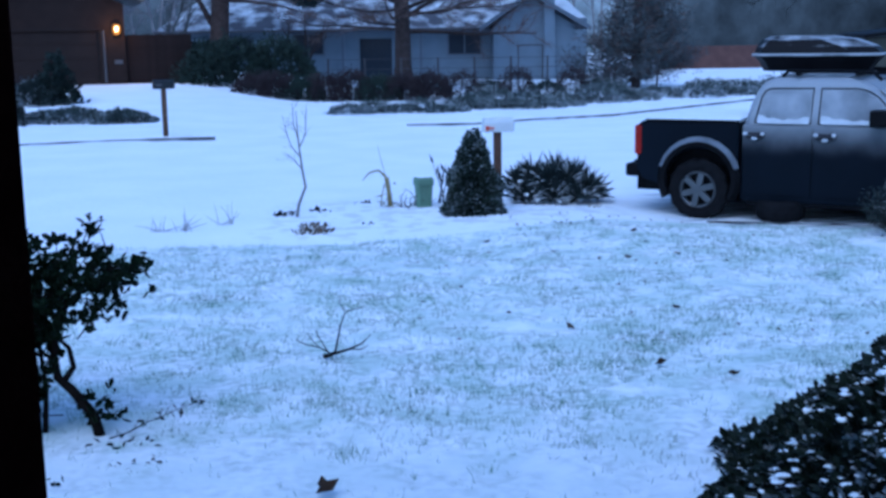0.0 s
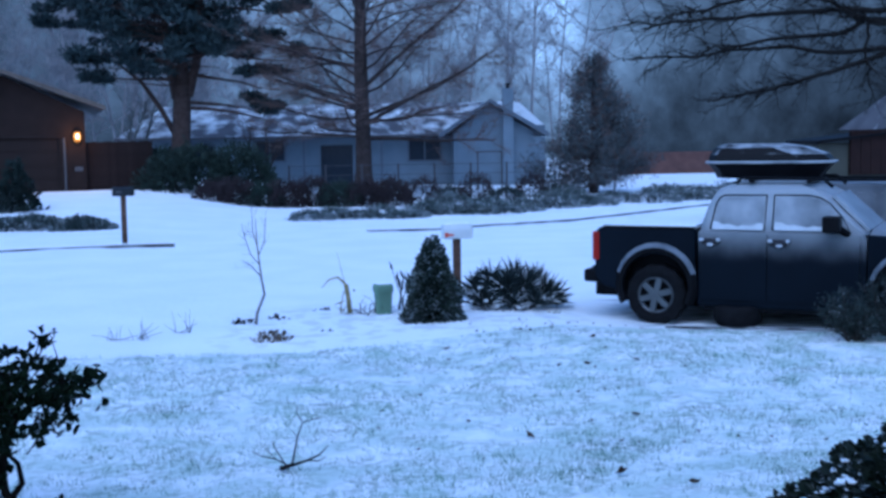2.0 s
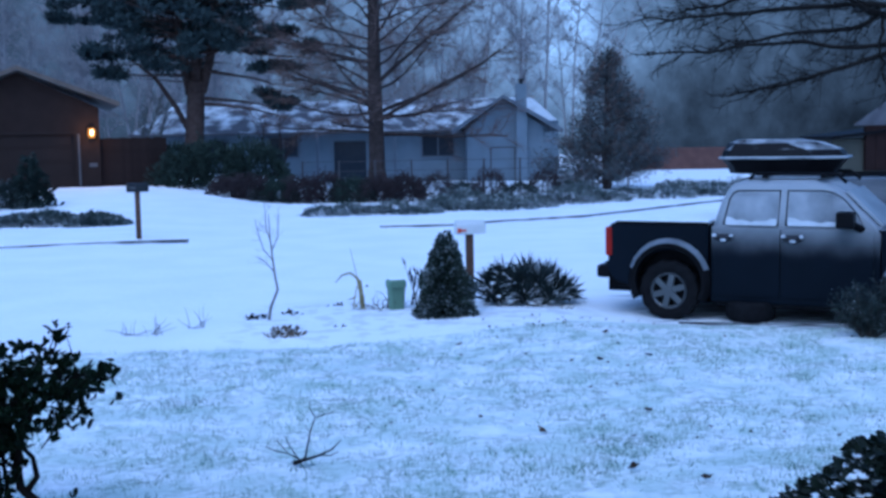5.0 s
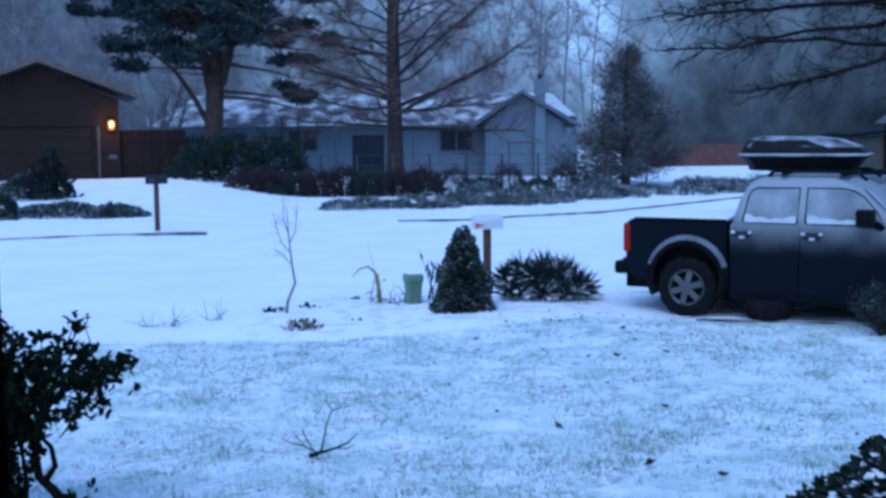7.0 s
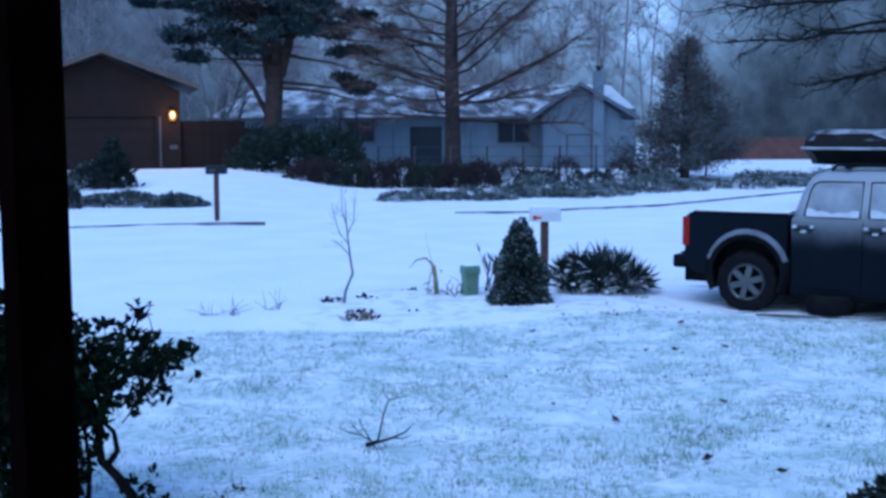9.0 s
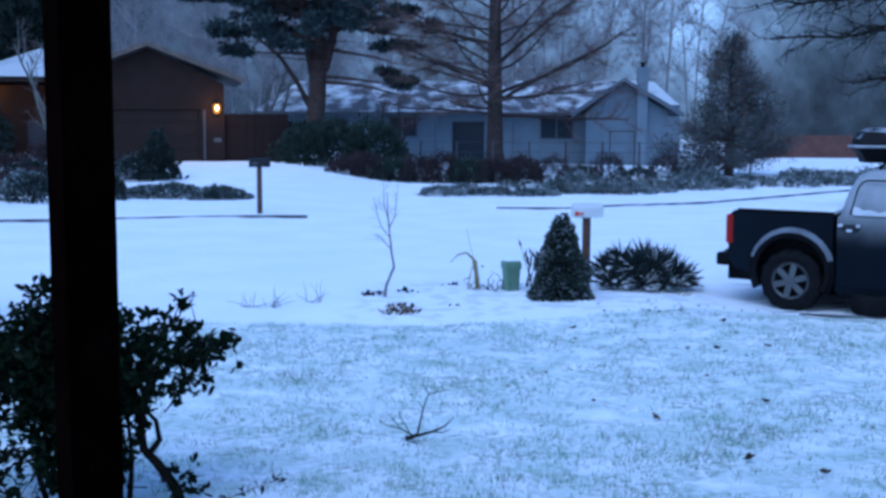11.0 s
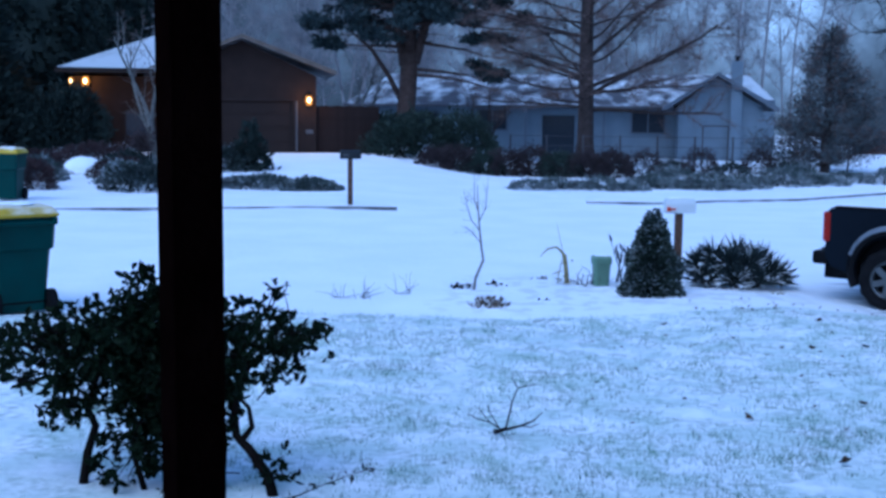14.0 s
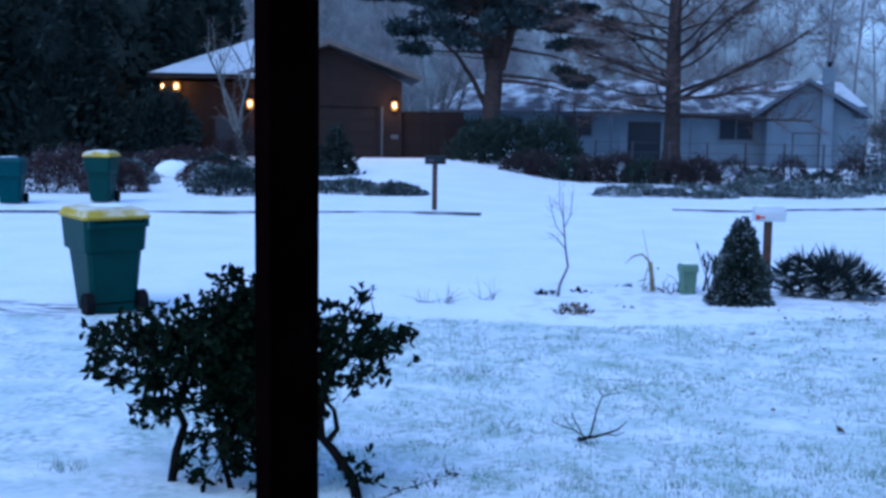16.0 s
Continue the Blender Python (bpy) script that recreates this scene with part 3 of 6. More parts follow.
def build_right_neighbour():
    h = thing("tan_shed", pose(17.1, 46, 0), "tan shed with a dark red-brown boarded gable", "shed")
    g = Geo()
    g.box((1.2, 1.5, 1.0), (4.0, 3.0, 2.0))
    part("wall", g, M_TAN, h, bevel=0.02)
    g = Geo()
    g.box((2.2, -0.12, 1.65), (3.6, 0.22, 1.75))
    part("boarding", g, M_REDBROWN, h, "dark red-brown boards", bevel=0.02)
    for k in range(9):
        g = Geo()
        g.box((0.6 + k * 0.4, -0.245, 1.65), (0.36, 0.02, 1.7))
        part("board", g, M_REDBROWN, h)
    g = Geo()
    g.ring_loft([[(-1.0, -0.4, 2.0), (3.5, -0.4, 2.5), (3.5, -0.4, 2.62), (-1.0, -0.4, 2.12)], [(-1.0, 3.3, 2.0), (3.5, 3.3, 2.5), (3.5, 3.3, 2.62), (-1.0, 3.3, 2.12)]])
    part("roof", g, M_BLACK, h)
    h = thing("far_house", pose(30.8, 66, 0, 0, 0, 10), "distant house with a snow-covered roof", "house")
    g = Geo()
    g.box((2, 3, 1.3), (9, 6, 2.6))
    part("wall", g, M_TAN, h)
    g = Geo()
    g.add([(-3, -0.6, 2.6), (7, -0.6, 2.6), (6, 3, 4.6), (-2, 3, 4.6), (-3, 6.6, 2.6), (7, 6.6, 2.6)], [(0, 1, 2, 3), (3, 2, 5, 4), (0, 3, 4), (1, 5, 2), (0, 4, 5, 1)])
    part("roof", g, M_ROOF, h)
    g = Geo()
    g.box((17.5, 76, 0.7), (7.0, 0.25, 1.4))
    solid("wall_garden", g, M_BRICKY, "low red-brown garden wall far down the road", "wall", kind="structure")


build_right_neighbour()


# ---- pickup truck ----
def ring_xz(cx, cz, r, n, y, a0=0.0):
    return [(cx + r * math.cos(a0 + 2 * math.pi * k / n), y, cz + r * math.sin(a0 + 2 * math.pi * k / n)) for k in range(n)]


def build_truck():
    """Local x forward from the rear axle, y to the truck's left, z up."""
    t = thing("pickup_truck", pose(3.672, 15.784, -0.02, 0, 0, -28), "dark crew-cab pickup truck with snow-frosted cab, parked on the drive", "truck")
    # snow dust on the cab: thick on the sills and pillars, gone by the lower doors
    frost = mat("frosted_car_paint", (0.004, 0.006, 0.010), 0.45, vary=0.15, scale=2, spec=0.05)
    n, l = frost.node_tree.nodes, frost.node_tree.links
    base = n["Principled BSDF"].inputs["Base Color"].links[0].from_socket
    tc = n.new("ShaderNodeTexCoord")
    sp = n.new("ShaderNodeSeparateXYZ")
    ns = n.new("ShaderNodeTexNoise")
    ns.inputs["Scale"].default_value, ns.inputs["Detail"].default_value = 3.5, 7
    l.new(tc.outputs["Object"], sp.inputs[0])
    l.new(tc.outputs["Object"], ns.inputs["Vector"])
    ad = n.new("ShaderNodeMath")
    ad.operation = "MULTIPLY_ADD"
    ad.inputs[1].default_value = 0.16
    l.new(ns.outputs["Fac"], ad.inputs[0])
    l.new(sp.outputs["Z"], ad.inputs[2])
    mr = n.new("ShaderNodeMapRange")
    mr.interpolation_type = "SMOOTHSTEP"
    mr.inputs["From Min"].default_value, mr.inputs["From Max"].default_value = 0.90, 1.56
    mr.inputs["To Max"].default_value = 0.75
    l.new(ad.outputs[0], mr.inputs["Value"])
    mx = n.new("ShaderNodeMix")
    mx.data_type = "RGBA"
    l.new(mr.outputs[0], mx.inputs["Factor"])
    l.new(base, mx.inputs["A"])
    mx.inputs["B"].default_value = (0.36, 0.38, 0.41, 1)
    l.new(mx.outputs["Result"], n["Principled BSDF"].inputs["Base Color"])

    W = 0.88

    def arch(cx, r, z0, n=12):
        """Points over a wheel opening, from front to back, in side view."""
        return [(cx + r * math.cos(math.pi * k / n), z0 + r * math.sin(math.pi * k / n)) for k in range(n + 1)]

    def side_body(outline, half, tumble=0.0):
        g = Geo()
        m = len(outline)
        top = max(z for _, z in outline)
        g.ring_loft([[(x, s * (half - tumble * max(0, z - 0.75) / 0.6), z) for x, z in outline] for s in (-1, 1)])
        return g

    # load bed
    bed = [(0.50, 0.42), (0.50, 1.24), (-0.76, 1.24), (-0.82, 1.18), (-0.82, 0.62), (-0.74, 0.5)] + [(x, z) for x, z in arch(0, 0.49, 0.42)[::-1]]
    part("load_bed", side_body(bed, W), M_PAINT, t, bevel=0.02)
    g = Geo()
    g.box((-0.11, 0, 1.262), (1.20, 1.66, 0.035))
    part("bed_snow", g, M_SNOW, t, "snow lying in the load bed")
    for s in (-1, 1):
        g = Geo()
        g.box((-0.11, s * 0.85, 1.25), (1.20, 0.09, 0.03))
        part("bed_rail", g, M_BLACK, t, bevel=0.008)
    # cab lower body and doors
    low = [(0.53, 0.27), (0.53, 1.22), (2.50, 1.22), (2.55, 1.14), (2.55, 0.26)]
    part("cab_body", side_body(low, W, 0.03), frost, t, bevel=0.03)
    for x0, x1 in ((0.56, 1.38), (1.405, 2.47)):
        for s in (-1, 1):
            g = Geo()
            g.ring_loft([[(x0, s * (W + 0.004), 0.36), (x1, s * (W + 0.004), 0.36), (x1, s * (W - 0.012), 1.2), (x0, s * (W - 0.012), 1.2)], [(x0, s * (W + 0.018), 0.36), (x1, s * (W + 0.018), 0.36), (x1, s * (W + 0.002), 1.2), (x0, s * (W + 0.002), 1.2)]])
            d = part("door", g, frost, t)
            hx = x0 + 0.11
            g = Geo()
            g.box((hx + 0.02, s * (W + 0.02), 1.09), (0.20, 0.03, 0.075))
            g.tube([(hx - 0.09, s * (W + 0.045), 1.095), (hx + 0.13, s * (W + 0.05), 1.095)], [0.018, 0.018], 6)
            hnd = part("handle", g, M_HANDLE, d)
            g = Geo()
            g.box((hx - 0.08, s * (W + 0.05), 1.115), (0.055, 0.05, 0.038))
            g.box((hx + 0.13, s * (W + 0.05), 1.115), (0.045, 0.05, 0.038))
            g.box((hx + 0.03, s * (W + 0.05), 1.055), (0.07, 0.045, 0.034))
            part("snow", g, M_SILLSNOW, hnd, "snow caught on the handle", bevel=0.012)
    # greenhouse: four rings from the belt to the roof
    def gh(z, xr, xf, half):
        c = 0.07
        return [(xr + c, -half, z), (xf - c, -half, z), (xf, -half + c * 2, z), (xf + 0.02, 0, z), (xf, half - c * 2, z), (xf - c, half, z), (xr + c, half, z), (xr, half - c, z), (xr, 0, z), (xr, -half + c, z)]
    g = Geo()
    g.ring_loft([gh(1.20, 0.53, 2.60, 0.84), gh(1.30, 0.56, 2.48, 0.82), gh(1.52, 0.62, 2.24, 0.76), gh(1.66, 0.69, 2.10, 0.72), gh(1.74, 0.76, 1.95, 0.69), gh(1.785, 0.86, 1.82, 0.60), gh(1.80, 1.0, 1.74, 0.50)])
    part("cab_roof", g, frost, t, "snow-frosted cab roof and pillars", smooth=False, bevel=0.015)
    g = Geo()
    g.box((1.38, 0, 1.812), (0.85, 1.15, 0.03))
    part("roof_snow", g, M_FROST, t, bevel=0.012)

    def pane(name, pts, s, off=0.012):
        def yy(z):
            return (0.84 + (z - 1.20) * (0.72 - 0.84) / 0.46 + off)
        g = Geo()
        g.ring_loft([[(x, s * yy(z), z) for x, z in pts], [(x, s * (yy(z) - 0.02), z) for x, z in pts]])
        return part(name, g, M_FROSTGLASS, t, "frosted side window")
    for s in (-1, 1):
        pane("window", [(0.70, 1.27), (1.33, 1.26), (1.34, 1.64), (0.84, 1.635), (0.79, 1.61), (0.76, 1.55)], s)
        pane("window", [(1.46, 1.26), (2.31, 1.26), (2.25, 1.38), (2.08, 1.56), (1.98, 1.62), (1.86, 1.645), (1.47, 1.645)], s)
        g = Geo()
        for pts in ([(0.68, 1.25), (0.74, 1.56), (0.78, 1.63), (0.84, 1.66), (1.36, 1.665), (1.35, 1.245)], [(1.44, 1.245), (1.45, 1.665), (1.87, 1.665), (2.0, 1.635), (2.11, 1.57), (2.27, 1.39), (2.345, 1.245)]):
            pp = [(x, s * (0.84 + (z - 1.20) * (0.72 - 0.84) / 0.46 + 0.006), z) for x, z in pts]
            g.tube(pp + [pp[0]], [0.010] * (len(pp) + 1), 4)
        part("window_seal", g, M_BLACK, t)
        g = Geo()
        for x0, x1 in ((0.71, 1.33), (1.47, 2.24)):
            bank = [(x0 + (x1 - x0) * k / 10, 1.285 + 0.055 * (abs(k - 5.5) / 5.5) ** 1.6 + 0.012 * math.sin(k * 2.3)) for k in range(11)]
            pts = [(x0, 1.24)] + bank + [(x1, 1.24)]
            g.ring_loft([[(x, s * (0.84 - (z - 1.20) * 0.26 + 0.014), z) for x, z in pts], [(x, s * (0.84 - (z - 1.20) * 0.26 + 0.034 - 0.2 * (z - 1.24)), z) for x, z in pts]])
        part("sill_snow", g, M_SILLSNOW, t, "powder snow along the window sills")
    g = Geo()
    g.ring_loft([[(2.58, -0.76, 1.26), (2.58, 0.76, 1.26), (2.155, 0.66, 1.67), (2.155, -0.66, 1.67)], [(2.54, -0.76, 1.24), (2.54, 0.76, 1.24), (2.115, 0.66, 1.65), (2.115, -0.66, 1.65)]])
    part("windscreen", g, M_FROSTGLASS, t, "frosted windscreen")
    # front wings and bonnet
    fr = [(2.56, 0.36), (2.56, 1.20), (3.2, 1.17), (3.95, 1.08), (4.05, 0.95), (4.05, 0.55), (3.95, 0.45)] + [(x, z) for x, z in arch(3.1, 0.47, 0.42)]
    fr = fr[:7] + [(3.57, 0.42)] + fr[8:-1] + [(2.60, 0.42)]
    part("front_body", side_body(fr, W), M_PAINT, t, bevel=0.02)
    g = Geo()
    g.ring_loft([[(2.58, -0.80, 1.19), (2.58, 0.80, 1.19), (2.58, 0.62, 1.26), (2.58, -0.62, 1.26)], [(3.98, -0.74, 1.06), (3.98, 0.74, 1.06), (3.9, 0.55, 1.13), (3.9, -0.55, 1.13)]])
    part("bonnet", g, frost, t, bevel=0.02)
    g = Geo()
    g.box((4.1, 0, 0.62), (0.18, 1.76, 0.24))
    part("front_bumper", g, M_BLACK, t, bevel=0.04)
    for s in (-1, 1):
        g = Geo()
        g.box((4.02, s * 0.68, 0.92), (0.1, 0.34, 0.18))
        part("headlight", g, M_GLASS_D, t, bevel=0.02)
        # taillight wraps the rear corner
        g = Geo()
        g.box((-0.805, s * 0.825, 1.0), (0.10, 0.13, 0.38))
        part("taillight", g, M_TAIL, t, "red taillight", bevel=0.03)
    g = Geo()
    g.box((-0.89, 0, 0.60), (0.20, 1.70, 0.17))
    g.box((-0.83, 0, 0.70), (0.16, 1.5, 0.05))
    part("rear_bumper", g, M_BLACK, t, bevel=0.04)
    g = Geo()
    g.box((-0.58, -0.72, 0.46), (0.30, 0.12, 0.14))
    part("mud_flap", g, M_BLACK, t, bevel=0.02)
    g = Geo()
    g.box((1.4, 0, 0.43), (4.6, 1.2, 0.22))
    part("chassis", g, M_BLACK, t)
    for cx in (0.0, 3.1):
        part("wheel_well", Geo().box((cx, 0, 0.70), (0.98, 1.34, 0.56)), M_BLACK, t)
    for s in (-1, 1):
        # flares
        for cx in (0.0, 3.1):
            rings = []
            nn = 16
            for k in range(nn + 1):
                a = math.pi * (-0.16 + 1.32 * k / nn)
                c, sn = math.cos(a), math.sin(a)
                rings.append([(cx + c * r, s * y, 0.51 + sn * r) for r, y in ((0.42, 0.86), (0.43, 0.95), (0.48, 0.955), (0.535, 0.90), (0.54, 0.86))])
            g = Geo()
            g.ring_loft(rings)
            fl = part("wheel_flare", g, M_BLACK, t, smooth=False)
            g = Geo()
            rings = []
            for k in range(11):
                a = math.pi * (0.1 + 0.8 * k / 10)
                c, sn = math.cos(a), math.sin(a)
                th = 0.010 * math.sin(math.pi * k / 10) + 0.002
                rings.append([(cx + c * r, s * y, 0.51 + sn * r) for r, y in ((0.49, 0.95), (0.49 + th, 0.945), (0.54 + th, 0.90), (0.543, 0.88))])
            g.ring_loft(rings)
            part("snow", g, M_FLARESNOW, fl, "powder snow on the flare")
        # wheels
        for cx in (0.0, 3.1):
            tyre = Geo()
            prof = [(0.23, 0.10), (0.30, 0.115), (0.365, 0.105), (0.385, 0.07), (0.385, -0.07), (0.365, -0.105), (0.30, -0.115), (0.23, -0.10)]
            n2 = 56
            rings = []
            for k in range(n2 + 1):
                a = 2 * math.pi * k / n2
                tread = 0.008 if k % 4 < 2 else -0.006
                rings.append([(cx + (r + (tread if r > 0.36 else 0)) * math.cos(a), s * 0.80 + y, 0.385 + (r + (tread if r > 0.36 else 0)) * math.sin(a)) for r, y in prof])
            tyre.ring_loft(rings, close_ends=False)
            wh = part("wheel", tyre, M_RUBBER, t, smooth=False)
            rim = Geo()
            rings = [[(cx + r * math.cos(2 * math.pi * k / 24), s * (0.80 + y), 0.385 + r * math.sin(2 * math.pi * k / 24)) for k in range(24)] for r, y in ((0.235, 0.10), (0.225, 0.115), (0.205, 0.10), (0.20, 0.02))]
            rim.ring_loft(rings, close_ends=False)
            for k in range(6):
                a = 2 * math.pi * k / 6 + 0.3
                rim.box((cx + 0.13 * math.cos(a), s * 0.905, 0.385 + 0.13 * math.sin(a)), (0.16, 0.03, 0.075), Matrix.Rotation(-a, 3, "Y"))
            rim.tube([(cx, s * 0.88, 0.385), (cx, s * 0.925, 0.385)], [0.065, 0.055], 10)
            part("rim", rim, M_RIM, wh, "dull six-spoke alloy rim")
            back = Geo()
            back.tube([(cx, s * 0.80, 0.385), (cx, s * 0.83, 0.385)], [0.22, 0.22], 20)
            part("brake", back, M_BLACK, wh)
        # mirrors and running boards
        g = Geo()
        g.box((2.17, s * 1.03, 1.335), (0.20, 0.27, 0.19))
        g.tube([(2.34, s * 0.84, 1.20), (2.24, s * 0.98, 1.28)], [0.05, 0.05], 6)
        part("wing_mirror", g, M_BLACK, t, bevel=0.025)
        g = Geo()
        g.box((1.55, s * 0.80, 0.25), (1.9, 0.12, 0.06))
        part("running_board", g, M_BLACK, t, bevel=0.02)
        g = Geo()
        g.tube([(0.95, s * 0.60, 1.80), (1.02, s * 0.60, 1.87), (2.0, s * 0.60, 1.86), (2.12, s * 0.60, 1.76)], [0.022] * 4, 6)
        part("roof_rail", g, M_BLACK, t)
    for x in (1.15, 1.85):
        g = Geo()
        g.box((x, 0, 1.832), (0.06, 1.35, 0.035))
        part("crossbar", g, M_BLACK, t)
    # an old tyre lies in the snow in front of the sill
    sp = thing("spare_tyre", pose(4.20, 14.62, 0.02), "old black tyre lying in the snow beside the truck", "tyre")
    prof = [(0.15, 0.0), (0.25, 0.0), (0.29, 0.05), (0.30, 0.13), (0.29, 0.20), (0.25, 0.25), (0.15, 0.25)]
    g = Geo()
    g.ring_loft([[(r * math.cos(2 * math.pi * k / 28), r * math.sin(2 * math.pi * k / 28), z) for r, z in prof] for k in range(29)], close_ends=False)
    part("carcass", g, M_RUBBER, sp, smooth=True)
    # the roof box rides on the crossbars
    b = thing("cargo_box", pose(3.672, 15.784, -0.02, 0, 0, -28) @ pose(0.46, 0.20, 1.906), "black plastic roof cargo box dusted with snow", "cargo box")

    def hull(z, x0, x1, half):
        c = 0.18
        return [(x0, -half + c, z), (x0 + c * 0.7, -half, z), (x1 - c * 2, -half, z), (x1, -half * 0.55, z), (x1, half * 0.55, z), (x1 - c * 2, half, z), (x0 + c * 0.7, half, z), (x0, half - c, z)]
    g = Geo()
    g.ring_loft([hull(-0.055, 0.10, 1.40, 0.34), hull(0.06, 0.06, 1.48, 0.40), hull(0.13, 0.0, 1.55, 0.43)])
    part("base", g, M_BLACK, b, bevel=0.012)
    g = Geo()
    g.ring_loft([hull(0.13, -0.03, 1.58, 0.45), hull(0.165, -0.03, 1.58, 0.45)])
    part("rim", g, dusted("frosted_plastic", (0.006, 0.006, 0.007), snow=0.45, scale=2.0, sharp=0.2, white=(0.4, 0.42, 0.45)), b, bevel=0.01)
    g = Geo()
    g.ring_loft([hull(0.165, 0.0, 1.55, 0.43), hull(0.25, 0.02, 1.47, 0.40), hull(0.34, 0.08, 1.22, 0.35), hull(0.385, 0.17, 0.92, 0.27)])
    lidmat = dusted("snow_dusted_plastic", (0.005, 0.005, 0.006), snow=0.02, rough=0.45, scale=1.7, sharp=0.12, white=(0.5, 0.52, 0.55))
    lidmat.node_tree.nodes["Principled BSDF"].inputs["Specular IOR Level"].default_value = 0.08
    part("lid", g, lidmat, b, "black lid with snow", bevel=0.015)


build_truck()


def build_filler_car():
    """A made-up car whose frosted cabin fills in for the truck's windscreen."""
    t = thing("filler_car", pose(6.5, 18.1, 0.0, 0, 0, -28), "made-up dark car behind the truck, filling in for its frosted windscreen", "car")
    W = 0.86
    low = [(-0.9, 0.35), (-0.95, 0.95), (-0.8, 1.05), (3.4, 1.02), (3.6, 0.85), (3.6, 0.35)]
    g = Geo()
    g.ring_loft([[(x, s * W, z) for x, z in low] for s in (-1, 1)])
    part("body", g, M_PAINT, t, bevel=0.03)

    def ring(z, x0, x1, half):
        c = 0.1
        return [(x0 + c, -half, z), (x1 - c, -half, z), (x1, -half + c, z), (x1, half - c, z), (x1 - c, half, z), (x0 + c, half, z), (x0, half - c, z), (x0, -half + c, z)]
    g = Geo()
    g.ring_loft([ring(1.02, -0.85, 2.45, 0.82), ring(1.55, -0.55, 1.75, 0.68), ring(1.64, -0.4, 1.6, 0.60)])
    part("cabin", g, M_DARKFROST, t, "frosted cabin in place of the truck's windscreen", bevel=0.015)
    for s in (-1, 1):
        for x0, x1, x2, x3 in ((-0.68, -0.05, -0.05, -0.46), (0.02, 0.85, 0.85, 0.02), (0.92, 2.0, 1.6, 0.92)):
            q = [(x0, s * 0.822, 1.08), (x1, s * 0.822, 1.08), (x2, s * 0.70, 1.52), (x3, s * 0.70, 1.52)]
            g = Geo()
            g.ring_loft([q, [(x, y - s * 0.02, z) for x, y, z in q]])
            part("window", g, M_DARKFROST, t, "frosted side window")
        part("roof_rail", Geo().tube([(-0.3, s * 0.58, 1.64), (-0.2, s * 0.58, 1.70), (1.4, s * 0.58, 1.70), (1.5, s * 0.58, 1.64)], [0.02] * 4, 6), M_BLACK, t)
        for cx in (0.0, 2.7):
            g = Geo()
            g.tube([(cx, s * 0.70, 0.33), (cx, s * 0.88, 0.33)], [0.33, 0.33], 24)
            wh = part("wheel", g, M_RUBBER, t, bevel=0.02)
            part("rim", Geo().tube([(cx, s * 0.88, 0.33), (cx, s * 0.89, 0.33)], [0.19, 0.18], 16), M_RIM, wh)
    part("roof_snow", Geo().box((0.6, 0, 1.648), (1.8, 1.05, 0.02)), M_FROST, t)
    for s in (-1, 1):
        part("door_mirror", Geo().box((2.05, s * 0.93, 1.12), (0.12, 0.2, 0.14)), M_BLACK, t, bevel=0.02)


build_filler_car()


# ---- wheeled bins ----
def wheeled_bin(m, body_mat, lid_mat, label, s=1.0):
    """Local -y is the wheel side."""
    t = thing("wheeled_bin", m @ Matrix.Diagonal((s, s, s, 1)), label, "bin", "wheeled bins at the roadside")

    def rect(z, w, d, y0=0.0, c=0.04):
        w, d = w / 2, d / 2
        return [(-w + c, y0 - d, z), (w - c, y0 - d, z), (w, y0 - d + c, z), (w, y0 + d - c, z), (w - c, y0 + d, z), (-w + c, y0 + d, z), (-w, y0 + d - c, z), (-w, y0 - d + c, z)]
    g = Geo()
    g.ring_loft([rect(0.03, 0.50, 0.50), rect(0.68, 0.60, 0.66, 0.03), rect(0.70, 0.66, 0.76, 0.05), rect(1.04, 0.70, 0.82, 0.05)])
    part("body", g, body_mat, t, bevel=0.008)
    g = Geo()
    g.ring_loft([rect(1.04, 0.74, 0.88, 0.04), rect(1.075, 0.75, 0.89, 0.04)])
    g.ring_loft([rect(1.075, 0.74, 0.88, 0.04), rect(1.14, 0.66, 0.76, 0.06), rect(1.17, 0.46, 0.54, 0.06)])
    lid = part("lid", g, lid_mat, t, "closed plastic lid", bevel=0.008)
    g = Geo()
    g.blob((0.04, -0.02, 1.168), (0.24, 0.24, 0.014), 10, 5, 0.2, random.Random(4))
    part("snow", g, M_SNOW, lid, "patch of snow on the lid", smooth=True)
    g = Geo()
    g.tube([(-0.3, -0.42, 0.98), (0.3, -0.42, 0.98)], [0.02, 0.02], 6)
    g.box((-0.3, -0.39, 1.0), (0.05, 0.1, 0.08))
    g.box((0.3, -0.39, 1.0), (0.05, 0.1, 0.08))
    part("handle", g, body_mat, t)
    for sx in (-1, 1):
        g = Geo()
        g.tube([(sx * 0.25, -0.25, 0.13), (sx * 0.34, -0.25, 0.13)], [0.13, 0.13], 16)
        part("wheel", g, M_RUBBER, t, "black wheel", bevel=0.012)
    g = Geo()
    g.tube([(-0.33, -0.25, 0.13), (0.33, -0.25, 0.13)], [0.015, 0.015], 6)
    part("axle", g, M_BLACK, t)


wheeled_bin(pose(-6.95, 12.75, 0.0, 0, 0, 48), M_BINGREEN, M_LID, "dark green wheeled bin with yellow lid at the road edge", 1.085)
wheeled_bin(pose(-14.84, 27.2, height(-14.84, 27.2), 0, 0, 190) @ Matrix.Diagonal((0.88, 0.9, 1, 1)), M_BINGREEN, M_LID, "green wheeled bin with yellow lid across the road", 1.1)
wheeled_bin(pose(-16.75, 26.2, height(-16.75, 26.2), 0, 0, 200), M_BINTEAL, M_BINTEAL, "teal wheeled bin with closed lid across the road", 0.98)


